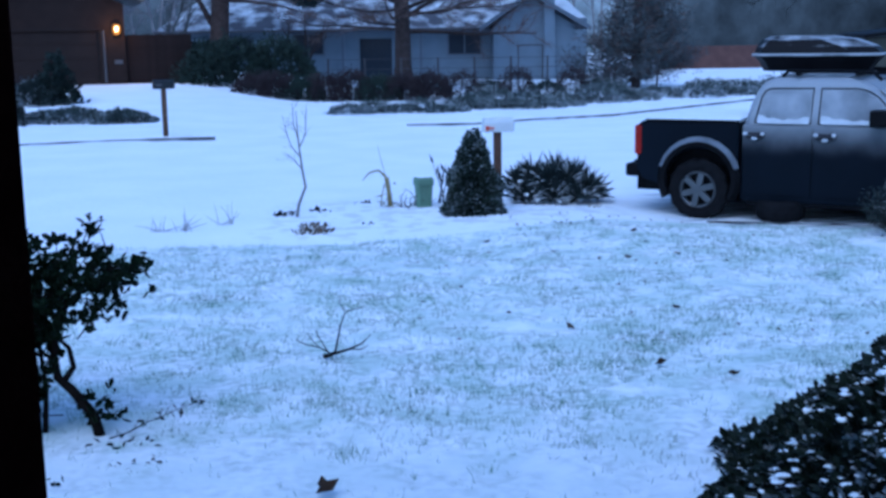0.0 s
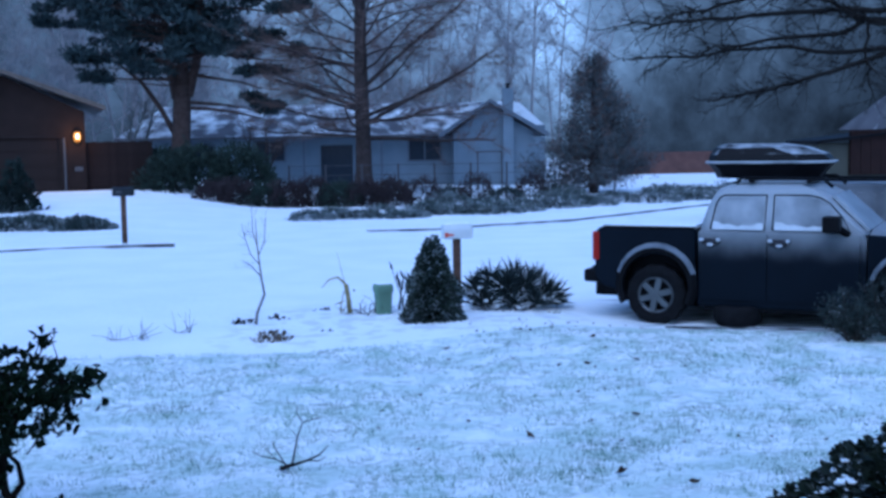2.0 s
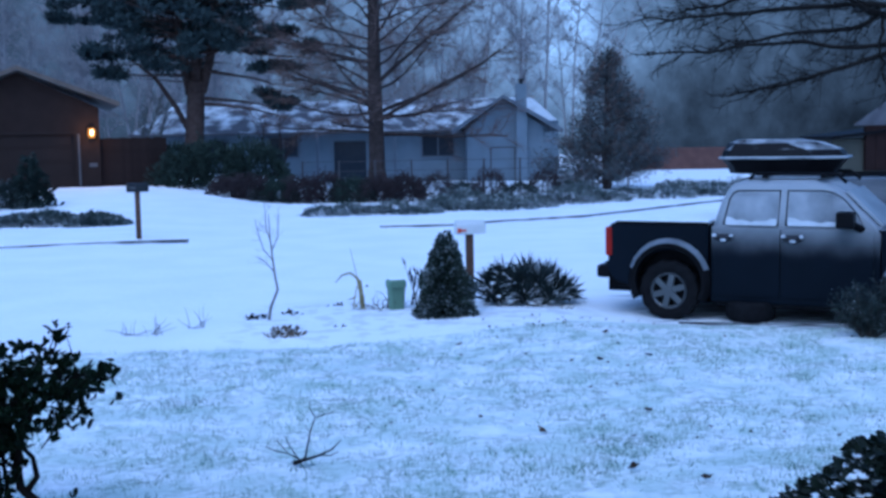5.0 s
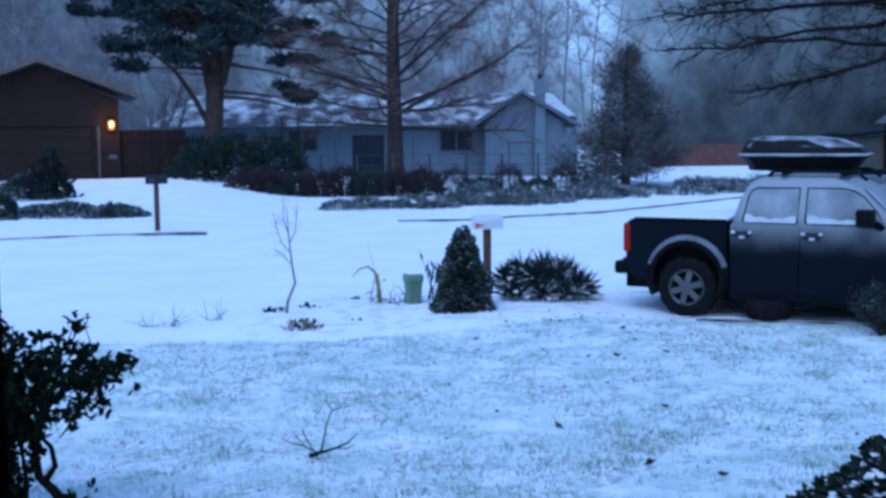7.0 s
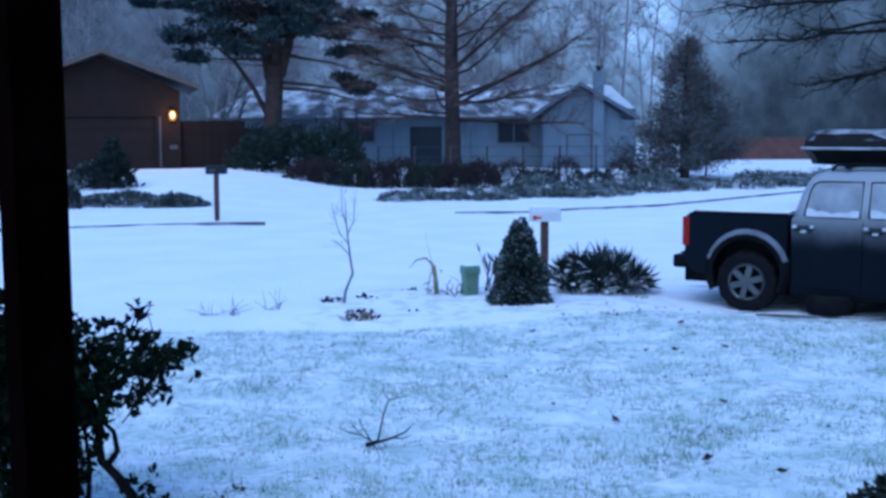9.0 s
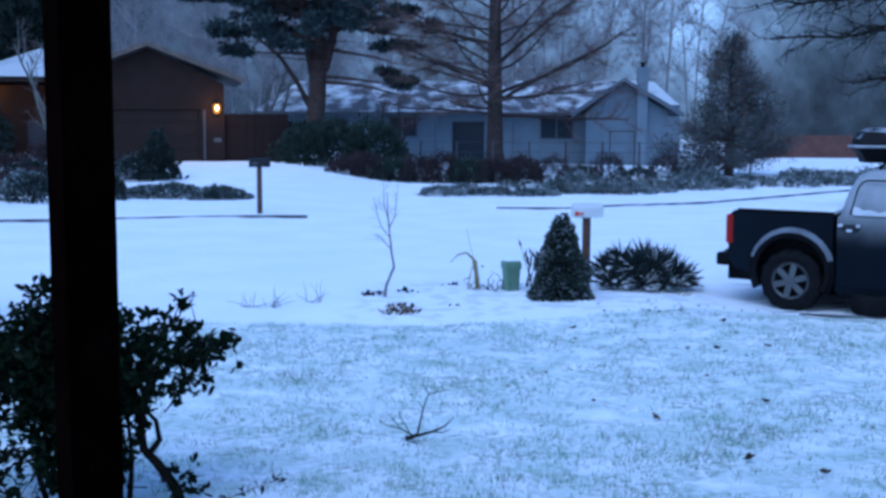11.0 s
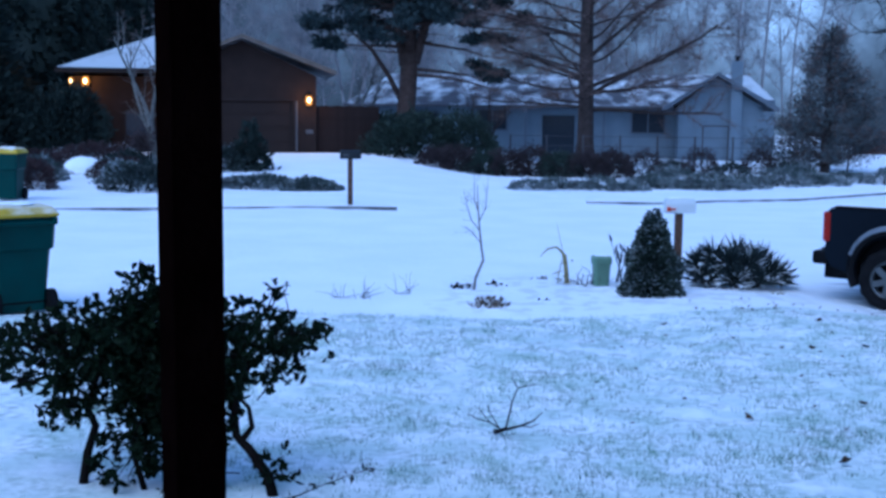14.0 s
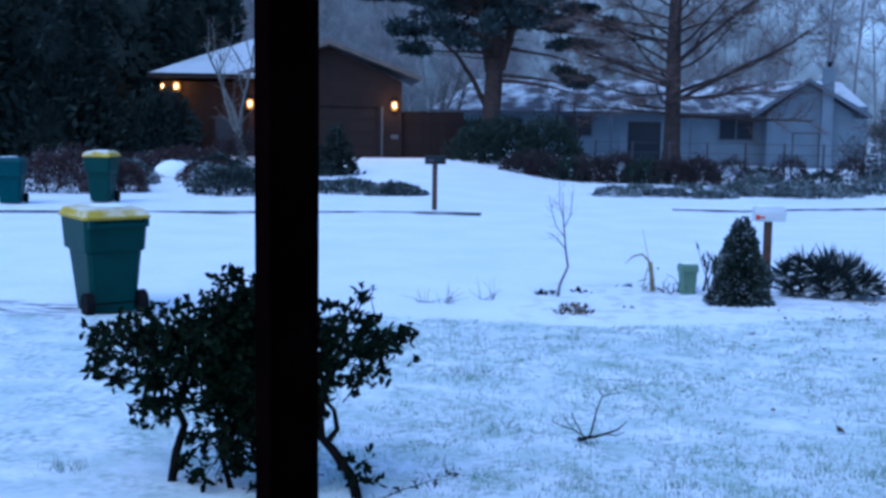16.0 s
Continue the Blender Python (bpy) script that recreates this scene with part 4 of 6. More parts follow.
# ---- mailboxes ----
def mailbox(m, body_mat, post_h, label, flag):
    t = thing("mailbox", m, label, "mailbox", "roadside mailboxes")
    g = Geo()
    g.box((0, 0, post_h / 2), (0.10, 0.10, post_h))
    part("post", g, M_MAILPOST, t, "brown timber post", bevel=0.008)
    g = Geo()
    sec = [(-0.085, 0.0), (0.085, 0.0), (0.085, 0.12)] + [(0.085 * math.cos(a), 0.12 + 0.085 * math.sin(a)) for a in [math.pi * k / 8 for k in range(1, 8)]] + [(-0.085, 0.12)]
    g.ring_loft([[(x, y, post_h + z) for y, z in sec] for x in (-0.21, 0.21)])
    part("box", g, body_mat, t, bevel=0.006)
    g = Geo()
    g.box((0.218, 0, post_h + 0.09), (0.012, 0.15, 0.16))
    part("door", g, body_mat, t, bevel=0.004)
    if flag:
        g = Geo()
        g.box((-0.13, -0.095, post_h + 0.06), (0.12, 0.014, 0.025))
        g.box((-0.17, -0.095, post_h + 0.06), (0.05, 0.014, 0.06))
        part("flag", g, M_FLAG, t, "faded red flag")
    if flag:
        g = Geo()
        g.box((0, 0, post_h + 0.212), (0.36, 0.08, 0.02))
        part("snow", g, M_SNOW, t, "thin snow on top", bevel=0.008)
    return t


mailbox(pose(0.80, 17.0, 0, 0, 0, 12), M_MAILWHITE, 0.975, "white metal mailbox on a brown timber post", True)
mb = mailbox(pose(-6.55, 28.3, 0.06, 0, 0, 20) @ Matrix.Diagonal((1.15, 1.15, 1.03, 1)), M_MAILBLACK, 1.10, "black metal mailbox on a brown timber post by the kerb", False)
g = Geo()
g.box((-0.1, -0.09, 1.19), (0.12, 0.01, 0.05))
part("number_bar", g, M_PIPE, mb)


# ---- utility pedestal ----
def build_pedestal():
    t = thing("utility_pedestal", pose(-0.25, 15.85, -0.01, 0, 0, 15) @ Matrix.Diagonal((0.95, 0.95, 1.05, 1)), "pale green metal utility pedestal in the snow", "utility box")

    def ring(z, w, d):
        c = 0.03
        return [(-w + c, -d, z), (w - c, -d, z), (w, -d + c, z), (w, d - c, z), (w - c, d, z), (-w + c, d, z), (-w, d - c, z), (-w, -d + c, z)]
    g = Geo()
    g.ring_loft([ring(0, 0.095, 0.085), ring(0.36, 0.115, 0.10)])
    part("body", g, M_BOXGREEN, t)
    g = Geo()
    g.ring_loft([ring(0.36, 0.13, 0.115), ring(0.44, 0.13, 0.115), ring(0.465, 0.11, 0.095)])
    part("cover", g, M_BOXGREEN, t, bevel=0.006)
    g = Geo()
    g.ring_loft([ring(0.466, 0.10, 0.085), ring(0.475, 0.08, 0.07)])
    part("snow", g, M_SNOW, t)


build_pedestal()


# ---- plants ----
def rand_unit(rng, up=0.0):
    v = Vector((rng.gauss(0, 1), rng.gauss(0, 1), rng.gauss(0, 1) + up))
    return v.normalized() if v.length > 1e-6 else Vector((0, 0, 1))


def limb(geo, rng, p, d, length, r, steps=5, bend=0.18, lift=0.0, seg=5, end=0.25):
    """A bending limb; returns its points."""
    pts, d = [Vector(p)], Vector(d).normalized()
    for _ in range(steps):
        d = (d + Vector((rng.gauss(0, bend), rng.gauss(0, bend), rng.gauss(0, bend) + lift))).normalized()
        pts.append(pts[-1] + d * length / steps)
    geo.tube(pts, [r * (1 - (1 - end) * i / steps) for i in range(steps + 1)], seg, cap=False)
    return pts


def spray(geo, rng, pts, count, length, r, twig=None, twigs=0, twig_len=0.4, lift=0.05, flat=1.0, start=0.25):
    """Side branches along a limb, with fine twigs."""
    for _ in range(count):
        t = rng.uniform(start, 1.0) * (len(pts) - 1)
        i = min(int(t), len(pts) - 2)
        p = pts[i].lerp(pts[i + 1], t - i)
        along = (pts[i + 1] - pts[i]).normalized()
        d = along * 0.7 + rand_unit(rng) * 0.75
        d.z = d.z * flat + lift
        k = length * rng.uniform(0.5, 1.0)
        sub = limb(geo, rng, p, d, k, r, 3, 0.2, lift * 0.5, 3, 0.3)
        if twig is not None:
            for _ in range(twigs):
                u = rng.uniform(0.15, 1.0) * 2.999
                j = int(u)
                q = sub[j].lerp(sub[j + 1], u - j)
                e = (sub[j + 1] - sub[j]).normalized() * 0.8 + rand_unit(rng) * 0.7
                e.z = e.z * flat + lift
                e = e.normalized()
                s = e.cross(rand_unit(rng)).normalized()
                twig.blade(q, e, s, twig_len * rng.uniform(0.5, 1.1), r * 1.1)


def build_big_tree():
    rng = random.Random(11)
    t = thing("larch_tree", pose(-1.62, 52, 0), "tall bare larch with reddish twigs behind the fence", "tree")
    tr, br, tw = Geo(), Geo(), Geo()
    pts = [Vector((0.02 * math.sin(k), 0.02 * math.cos(2 * k), k * 1.2 - 0.1)) for k in range(16)]
    tr.tube(pts, [0.40 - 0.022 * k + (0.12 if k == 0 else 0) for k in range(16)], 10)
    for k in range(70):
        z = 2.6 + 14 * (k / 70) ** 1.05
        a = rng.uniform(0, 2 * math.pi)
        up = rng.uniform(0.15, 0.65) if z > 4 else rng.uniform(-0.05, 0.2)
        d = Vector((math.cos(a), math.sin(a), up))
        ln = rng.uniform(3.5, 6.5) * (1 - 0.55 * z / 18)
        q = limb(br, rng, (0, 0, z), d, ln, 0.075 * (1 - 0.5 * z / 18), 6, 0.10, 0.03)
        spray(br, rng, q, 13, 1.8, 0.014, tw, 34, 0.75, 0.05, 0.6)
    for a, z, ln, up in ((-0.15, 3.0, 6.3, 0.55), (0.1, 4.6, 6.0, 0.75), (3.1, 3.8, 5.0, 0.35), (0.05, 2.5, 6.0, -0.12), (3.3, 5.6, 5.2, 0.1), (0.2, 3.4, 6.6, 0.35)):
        q = limb(br, rng, (0, 0, z), (math.cos(a), math.sin(a), up), ln, 0.10, 7, 0.08, 0.02)
        spray(br, rng, q, 15, 1.7, 0.015, tw, 34, 0.75, 0.04, 0.6)
    part("trunk", tr, M_BARK, t, smooth=True)
    part("branching", br, M_BARK, t)
    part("twig_spray", tw, M_TWIG, t, "fine reddish-brown twigs")


def needle_pad(geo, rng, c, r, n, size):
    """A flat pad of upswept needle tufts."""
    for _ in range(n):
        u = rand_unit(rng)
        k = rng.random() ** 0.5
        p = Vector(c) + Vector((u.x * r[0] * k, u.y * r[1] * k, u.z * r[2] * k))
        d = Vector((u.x * 0.6, u.y * 0.6, rng.uniform(0.0, 0.7)))
        d = (d + rand_unit(rng) * 0.5).normalized()
        s = d.cross(rand_unit(rng)).normalized()
        geo.blade(p, d, s, size * rng.uniform(0.7, 1.3), size * 0.5)


def build_pine():
    rng = random.Random(5)
    t = thing("pine_tree", pose(-10.3, 56, 0.1), "large dark pine with three leaders and ragged needle clumps", "tree")
    tr, br, nd = Geo(), Geo(), Geo()
    tr.tube([(-0.1, 0, -0.1), (0, 0, 1.5), (0.15, 0, 3.2), (0.25, 0, 5.0)], [0.55, 0.46, 0.42, 0.40], 12)
    tr.tube([(0.0, 0, 4.4), (-0.35, 0.1, 6.2), (-0.55, 0.1, 9), (-0.6, 0, 15)], [0.26, 0.22, 0.18, 0.05], 8)
    tr.tube([(0.25, 0, 4.6), (0.3, -0.1, 6.4), (0.25, -0.1, 9), (0.3, 0, 16)], [0.30, 0.24, 0.2, 0.05], 8)
    tr.tube([(0.5, 0, 4.5), (0.95, 0.1, 6.2), (1.15, 0.1, 9), (1.5, 0, 14)], [0.24, 0.2, 0.16, 0.05], 8)
    tr.tube([(-0.1, 0, 2.6), (-0.8, 0.2, 3.9), (-1.7, 0.3, 5.2), (-2.9, 0.2, 6.2)], [0.15, 0.12, 0.09, 0.05], 7)

    def clump(c, r, n, count=3):
        for _ in range(count):
            q = Vector(c) + Vector((rng.gauss(0, r[0] * 0.45), rng.gauss(0, 0.5), rng.gauss(0, r[2] * 0.4)))
            needle_pad(nd, rng, q, (r[0] * 0.55, 0.6, r[2] * 0.6), n, 0.30)

    # the body of the crown, broken by gaps
    for _ in range(420):
        x, z = rng.uniform(-4.3, 2.6), rng.uniform(5.2, 15)
        low = 5.4 + 0.5 * abs(x + 0.8) ** 0.5 * rng.uniform(0.2, 1.2)
        if z < low or noise.noise((x * 0.75, z * 0.95, 3.0)) < -0.06 or abs(x + 0.8) > 3.6 - 0.12 * max(0, z - 9):
            continue
        y = rng.uniform(-2.5, 2.5)
        limb(br, rng, (0.2, 0, max(4.8, z - 0.8)), (x - 0.2, y, 0.6), math.hypot(x, y) * 0.9, 0.04, 4, 0.10, 0.0, 4)
        needle_pad(nd, rng, (x, y, z), (rng.uniform(0.5, 0.95), 0.7, rng.uniform(0.25, 0.5)), 80, 0.30)
    # long arms that end in separate pads: reach, height, half width, half height
    for x, z, w, h in ((-5.4, 7.95, 0.95, 0.34), (-5.2, 8.95, 1.1, 0.4), (-4.0, 6.2, 0.8, 0.5), (-3.7, 5.3, 0.6, 0.3), (2.7, 6.5, 0.9, 0.3), (4.0, 7.1, 1.0, 0.36), (3.7, 5.6, 1.25, 0.36), (4.3, 3.95, 0.75, 0.26), (3.5, 4.3, 0.5, 0.2), (4.9, 8.5, 1.5, 0.42), (3.1, 9.2, 1.2, 0.5), (5.6, 6.5, 0.6, 0.2)):
        limb(br, rng, (0.3, 0, z - 0.5 + 0.12 * abs(x)), (x - 0.3, -0.3, 0.3 - 0.1 * abs(x)), abs(x) * 1.02, 0.10, 7, 0.05, 0.0)
        clump((x, -0.3, z), (w, 0.6, h), 130, 5)
    part("trunk", tr, M_BARK_P, t, smooth=True)
    part("branching", br, M_BARK_P, t)
    part("crown", nd, M_NEEDLE, t, "dark green needle clumps")


def build_cone_tree(name, m, h, r, n, material, label, seed, size, gap=0.25, low=0.0, group="", full=0.85, core=0.72):
    """A conical evergreen: a trunk and drooping layers of foliage sprays."""
    rng = random.Random(seed)
    t = thing(name, m, label, "tree", group)
    tr, fo = Geo(), Geo()
    tr.tube([(0, 0, -0.05), (0, 0, h * 0.95)], [r * 0.09, 0.01], 6)
    # added solid dark core, so nothing shows through the crown
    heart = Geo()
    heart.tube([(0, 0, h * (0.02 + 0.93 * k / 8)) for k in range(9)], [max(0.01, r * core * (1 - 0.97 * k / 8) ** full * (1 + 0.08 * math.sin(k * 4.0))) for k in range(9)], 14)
    for _ in range(n):
        u = 1 - math.sqrt(rng.random())
        z = low + (h - low) * u
        a = rng.uniform(0, 2 * math.pi)
        wob = 1 + gap * noise.noise((math.cos(a) * 1.6, math.sin(a) * 1.6, z * 5.0 / h + seed))
        rr = r * (1 - u) ** full * wob * rng.uniform(0.35, 1.0) ** 0.4
        p = Vector((math.cos(a) * rr, math.sin(a) * rr, z))
        d = Vector((math.cos(a), math.sin(a), rng.uniform(-0.1, 0.8))) + rand_unit(rng) * 0.5
        d = d.normalized()
        s = d.cross(rand_unit(rng)).normalized()
        fo.leaf(p, d, s, size * rng.uniform(0.6, 1.3), size * 0.45, 0.1)
    part("trunk", tr, M_BARK, t)
    part("crown_core", heart, M_NEEDLE_D, t, "solid dark core added to close the gaps in the crown")
    part("crown", fo, material, t)
    return t


def mound(name, m, r, h, n, material, label, seed, leaf, group="", category="shrub", upright=0.3, core=True):
    """A bushy mound of small leaves over a twiggy core, with an uneven outline."""
    rng = random.Random(seed)
    t = thing(name, m, label, category, group)
    st, fo = Geo(), Geo()
    for _ in range(10):
        a = rng.uniform(0, 2 * math.pi)
        limb(st, rng, (r[0] * 0.2 * math.cos(a), r[1] * 0.2 * math.sin(a), -0.02), (math.cos(a), math.sin(a), 1.1), min(h, max(r)) * 0.9, 0.012 + 0.01 * h, 4, 0.2)
    for _ in range(n):
        a = rng.uniform(0, 2 * math.pi)
        e = math.asin(rng.random())
        w = 1 + 0.38 * noise.noise((math.cos(a) * 1.9, math.sin(a) * 1.9, e * 1.5 + seed)) + 0.15 * noise.noise((math.cos(a) * 6, math.sin(a) * 6, e * 5 + seed))
        k = w * rng.uniform(0.45, 1.0) ** 0.35
        p = Vector((r[0] * math.cos(e) * math.cos(a) * k, r[1] * math.cos(e) * math.sin(a) * k, h * math.sin(e) * k))
        d = Vector((math.cos(a) * math.cos(e), math.sin(a) * math.cos(e), math.sin(e) + upright)) + rand_unit(rng) * 0.6
        fo.leaf(p, d, rand_unit(rng, 0.6), leaf * rng.uniform(0.6, 1.3), leaf * 0.45, 0.12)
    part("branching", st, M_STEM, t)
    part("foliage", fo, material, t)
    return t


def build_bare_tree(name, m, h, spread, material, twigmat, label, seed, limbs=16, fork=0.3):
    rng = random.Random(seed)
    t = thing(name, m, label, "tree")
    tr, tw = Geo(), Geo()
    for k in range(3):
        q = limb(tr, rng, (rng.uniform(-0.1, 0.1), 0, -0.05), (rng.uniform(-fork, fork), rng.uniform(-fork, fork), 1), h * rng.uniform(0.75, 1), 0.06 * h / 4 + 0.03, 7, 0.10, 0.05, 6)
        for _ in range(limbs // 3):
            i = rng.randint(2, 6)
            a = rng.uniform(0, 6.28)
            s = limb(tr, rng, q[i], (math.cos(a) * spread, math.sin(a) * spread, 0.8), h * rng.uniform(0.2, 0.45), 0.03, 4, 0.15, 0.05)
            spray(tr, rng, s, 6, h * 0.14, 0.012, tw, 5, h * 0.07, 0.06)
    part("trunk", tr, material, t)
    part("twig_spray", tw, twigmat, t)


def build_hazy_tree():
    """A loose conical tree, half bare: rising limbs, fine twigs and sparse mist-paled foliage."""
    rng = random.Random(3)
    t = thing("cypress_tree", pose(8.3, 51, 0), "broad cypress with thin twiggy crown coloured pale as in mist, beside the pale house", "tree")
    tr, tw, fo = Geo(), Geo(), Geo()
    tr.tube([(0, 0, -0.1), (0.05, 0, 2), (0, 0, 4), (0.05, 0, 6.2)], [0.22, 0.16, 0.09, 0.02], 7)
    for k in range(230):
        z = 0.25 + 5.5 * (k / 230) ** 1.5
        a = rng.uniform(0, 2 * math.pi)
        reach = (3.3 * (1 - z / 6.2) + 0.15) * rng.uniform(0.55, 1.12)
        q = limb(tr, rng, (0, 0, z), (math.cos(a), math.sin(a), rng.uniform(-0.05, 0.45)), reach, 0.020, 5, 0.12, 0.03, 4)
        spray(tr, rng, q, 6, 0.55, 0.007, tw, 12, 0.36, 0.07)
        for _ in range(int(20 + 34 * reach)):
            u = rng.uniform(1.0, 4.99) if reach < 1 else rng.uniform(2.0, 4.99)
            p = q[int(u)].lerp(q[int(u) + 1], u % 1) + rand_unit(rng) * 0.28
            if p.z > 0.1:
                fo.leaf(p, rand_unit(rng, 0.5), rand_unit(rng), 0.15 * rng.uniform(0.6, 1.3), 0.05, 0.1)
    part("trunk", tr, M_BARK, t)
    part("twig_spray", tw, M_TWIG, t)
    part("crown", fo, M_CYPRESS, t)


build_big_tree()
build_pine()
build_hazy_tree()
build_bare_tree("bare_tree", pose(-13.6, 58, 0.3), 5.2, 0.9, M_BARK_G, M_TWIG, "pale many-stemmed bare tree behind the fence", 21, 18, 0.6)
build_bare_tree("bare_tree", pose(-17.1, 42.2, 0.5), 4.8, 0.4, M_BARK_G, M_TWIG, "pale mossy bare tree in front of the brown house", 22, 12, 0.25)
build_bare_tree("bare_tree", pose(-7.0, 57.5, 0.0), 3.6, 0.9, M_BARK, M_TWIG, "small dark bare tree before the pale house", 24, 15, 0.3)

# dark evergreens west of the brown house
for x, y, h, r, sd in ((-25.5, 42.5, 9.5, 3.6, 32), (-29.0, 41, 11, 4.0, 33), (-22.4, 50.5, 11, 3.2, 34), (-33, 42, 9, 3.5, 36), (-26.5, 52, 14, 4.5, 37)):
    build_cone_tree("dark_evergreen", pose(x, y, 0.4), h, r, 6000, M_NEEDLE_D, "dense dark evergreen beside the brown house", sd, 0.5, 0.6, 0.1, "evergreens beside the brown house")

for x, y, rx, h, sd in ((-20.9, 42.6, 1.5, 2.75, 301), (-23.4, 42.0, 1.8, 3.0, 302)):
    mound("rounded_evergreen", pose(x, y, 0.4), (rx, 1.3), h, 6500, M_NEEDLE_D, "rounded dark evergreen shrub below the entry lamps", sd, 0.24, "rounded evergreens by the entry")

# planting across the road
build_cone_tree("small_conifer", pose(-12.2, 38.2, height(-12.2, 38.2)), 1.75, 0.56, 900, M_NEEDLE_D, "small dark conifer in the island bed", 41, 0.22, 1.3, core=0.5)
for x, y, rx, ry, h, mt, lb, sd in (
        (-18.2, 30.3, 1.3, 0.8, 1.05, M_HEATHER, "reddish heather mound dusted with snow", 51),
        (-20.6, 30.0, 1.2, 0.8, 0.95, M_HEATHER, "reddish heather mound dusted with snow", 52),
        (-16.6, 31.2, 1.0, 0.7, 0.85, M_HEATHER, "reddish heather mound dusted with snow", 53),
        (-13.2, 31.4, 1.15, 0.8, 0.68, M_JUNIPER, "low juniper mound dusted with snow", 54),
        (-13.9, 34.2, 1.2, 0.8, 0.55, M_JUNIPER, "low juniper mound dusted with snow", 55),
        (-15.8, 40.0, 1.7, 0.9, 1.25, M_BROWNSHRUB, "bare reddish shrub below the house wall", 56),
        (-12.9, 38.0, 0.8, 0.7, 0.75, M_JUNIPER, "small juniper beside the conifer", 57),
        (-10.4, 33.2, 1.3, 0.7, 0.36, M_COVER, "flat creeping juniper poking from snow", 58),
        (-8.7, 32.8, 0.9, 0.5, 0.30, M_COVER, "flat creeping juniper poking from snow", 59),
        (-12.0, 32.4, 0.8, 0.6, 0.55, M_JUNIPER, "low juniper mound dusted with snow", 60),
        (-15.5, 35.2, 0.8, 0.6, 0.6, M_HEATHER, "reddish heather mound dusted with snow", 61),
        (-14.6, 33.4, 0.8, 0.6, 0.6, M_COVER, "low snowy mound in the shrub bed", 62),
        (-19.2, 33.5, 1.4, 0.8, 1.1, M_HEATHER, "reddish heather mound dusted with snow", 63),
        (-17.9, 38.6, 1.7, 0.7, 0.75, M_HEATHER, "reddish heather mound behind the boulder", 65),
        (-18.9, 36.6, 0.8, 0.6, 0.6, M_HEATHER, "reddish heather mound beside the boulder", 66),
        (-15.9, 36.8, 1.0, 0.7, 0.65, M_JUNIPER, "low juniper mound beside the boulder", 67),
        (-17.6, 34.0, 0.8, 0.7, 0.7, M_COVER, "low snowy mound in the shrub bed", 64)):
    mound("low_shrub", pose(x, y, height(x, y)), (rx, ry), h, 4200, mt, lb, sd, 0.10, "shrubs in the far island bed")
g = Geo()
g.blob((0, 0, 0.12), (0.72, 0.55, 0.42), 12, 7, 0.14, random.Random(3))
solid("garden_boulder", g, M_STONE, "rounded boulder capped with snow in the shrub bed", "rock", smooth=True, at=pose(-17.3, 36.4, height(-17.3, 36.4)))

# evergreen shrubs and hedge in front of the pale house
for x, y, rx, ry, h, sd in ((-8.4, 47.2, 1.7, 1.2, 1.75, 61), (-6.3, 47.2, 1.5, 1.2, 1.95, 62), (-9.6, 48.4, 1.3, 1.0, 1.5, 63)):
    mound("rhododendron", pose(x, y, height(x, y)), (rx, ry), h, 3600, M_HAZEL, "rounded evergreen rhododendron in front of the pale house", sd, 0.20, "rhododendrons by the fence")
for k in range(8):
    x = -7.0 + k * 0.95
    mound("hedge_shrub", pose(x, 44.6 - 0.12 * k, 0), (0.85, 0.8), 0.95 + 0.12 * math.sin(k * 2.1), 3200, M_BROWNSHRUB if k % 3 != 2 else M_HAZEL, "dark low hedge shrub along the planting", 70 + k, 0.10, "hedge shrubs")
for k in range(14):
    x = 1.0 + k * 1.0 + 0.3 * math.sin(k * 5)
    y = 38.5 + 0.65 * k + math.sin(k * 3) * 0.8
    mound("ground_cover", pose(x, y, 0), (0.95, 0.8), 0.45 + 0.18 * math.sin(k * 1.7), 2200, M_COVER, "low snowy ground cover along the road", 90 + k, 0.08, "ground cover along the road")
for k in range(10):
    x = -2.8 + k * 0.75
    mound("ground_cover", pose(x, 36.6 + 0.8 * abs(math.sin(k * 2.3)) + max(0, k - 4) * 0.35, 0), (0.7, 0.6), 0.28 + 0.1 * math.sin(k * 2.7), 1500, M_COVER, "low snowy ground cover along the road", 110 + k, 0.075, "ground cover along the road")
for k in range(9):
    x = -2.5 + k * 1.1
    mound("bramble_shrub", pose(x, 47 + 0.7 * math.sin(k * 1.9), 0), (0.8, 0.7), 0.75 + 0.25 * math.sin(k * 2.9), 2000, M_BROWNSHRUB if k % 2 else M_JUNIPER, "brown bramble thicket before the wire fence", 130 + k, 0.09, "bramble thickets")


def build_wire_fence():
    f = thing("wire_fence", pose(0, 49.3, 0), "dark wire fence on thin posts before the pale house", "fence")
    g = Geo()
    g.tube([(0, 0, 0), (0, 0, 1.45)], [0.04, 0.04], 6)
    me = g.mesh("post", M_WIRE)
    for k in range(10):
        part("post", me, None, f, at=pose(-4.6 + k * 1.5, 0, 0))
    for z in (0.2, 0.6, 1.0, 1.4):
        g = Geo()
        g.tube([(-4.6, 0, z), (8.9, 0, z)], [0.010, 0.010], 4)
        part("wire", g, M_WIRE, f)
    g = Geo()
    g.box((3.2, 0, 0.95), (0.05, 0.05, 1.9))
    g.box((4.2, 0, 0.95), (0.05, 0.05, 1.9))
    g.box((3.7, 0, 1.88), (1.05, 0.05, 0.05))
    part("gate", g, M_WIRE, f)


build_wire_fence()


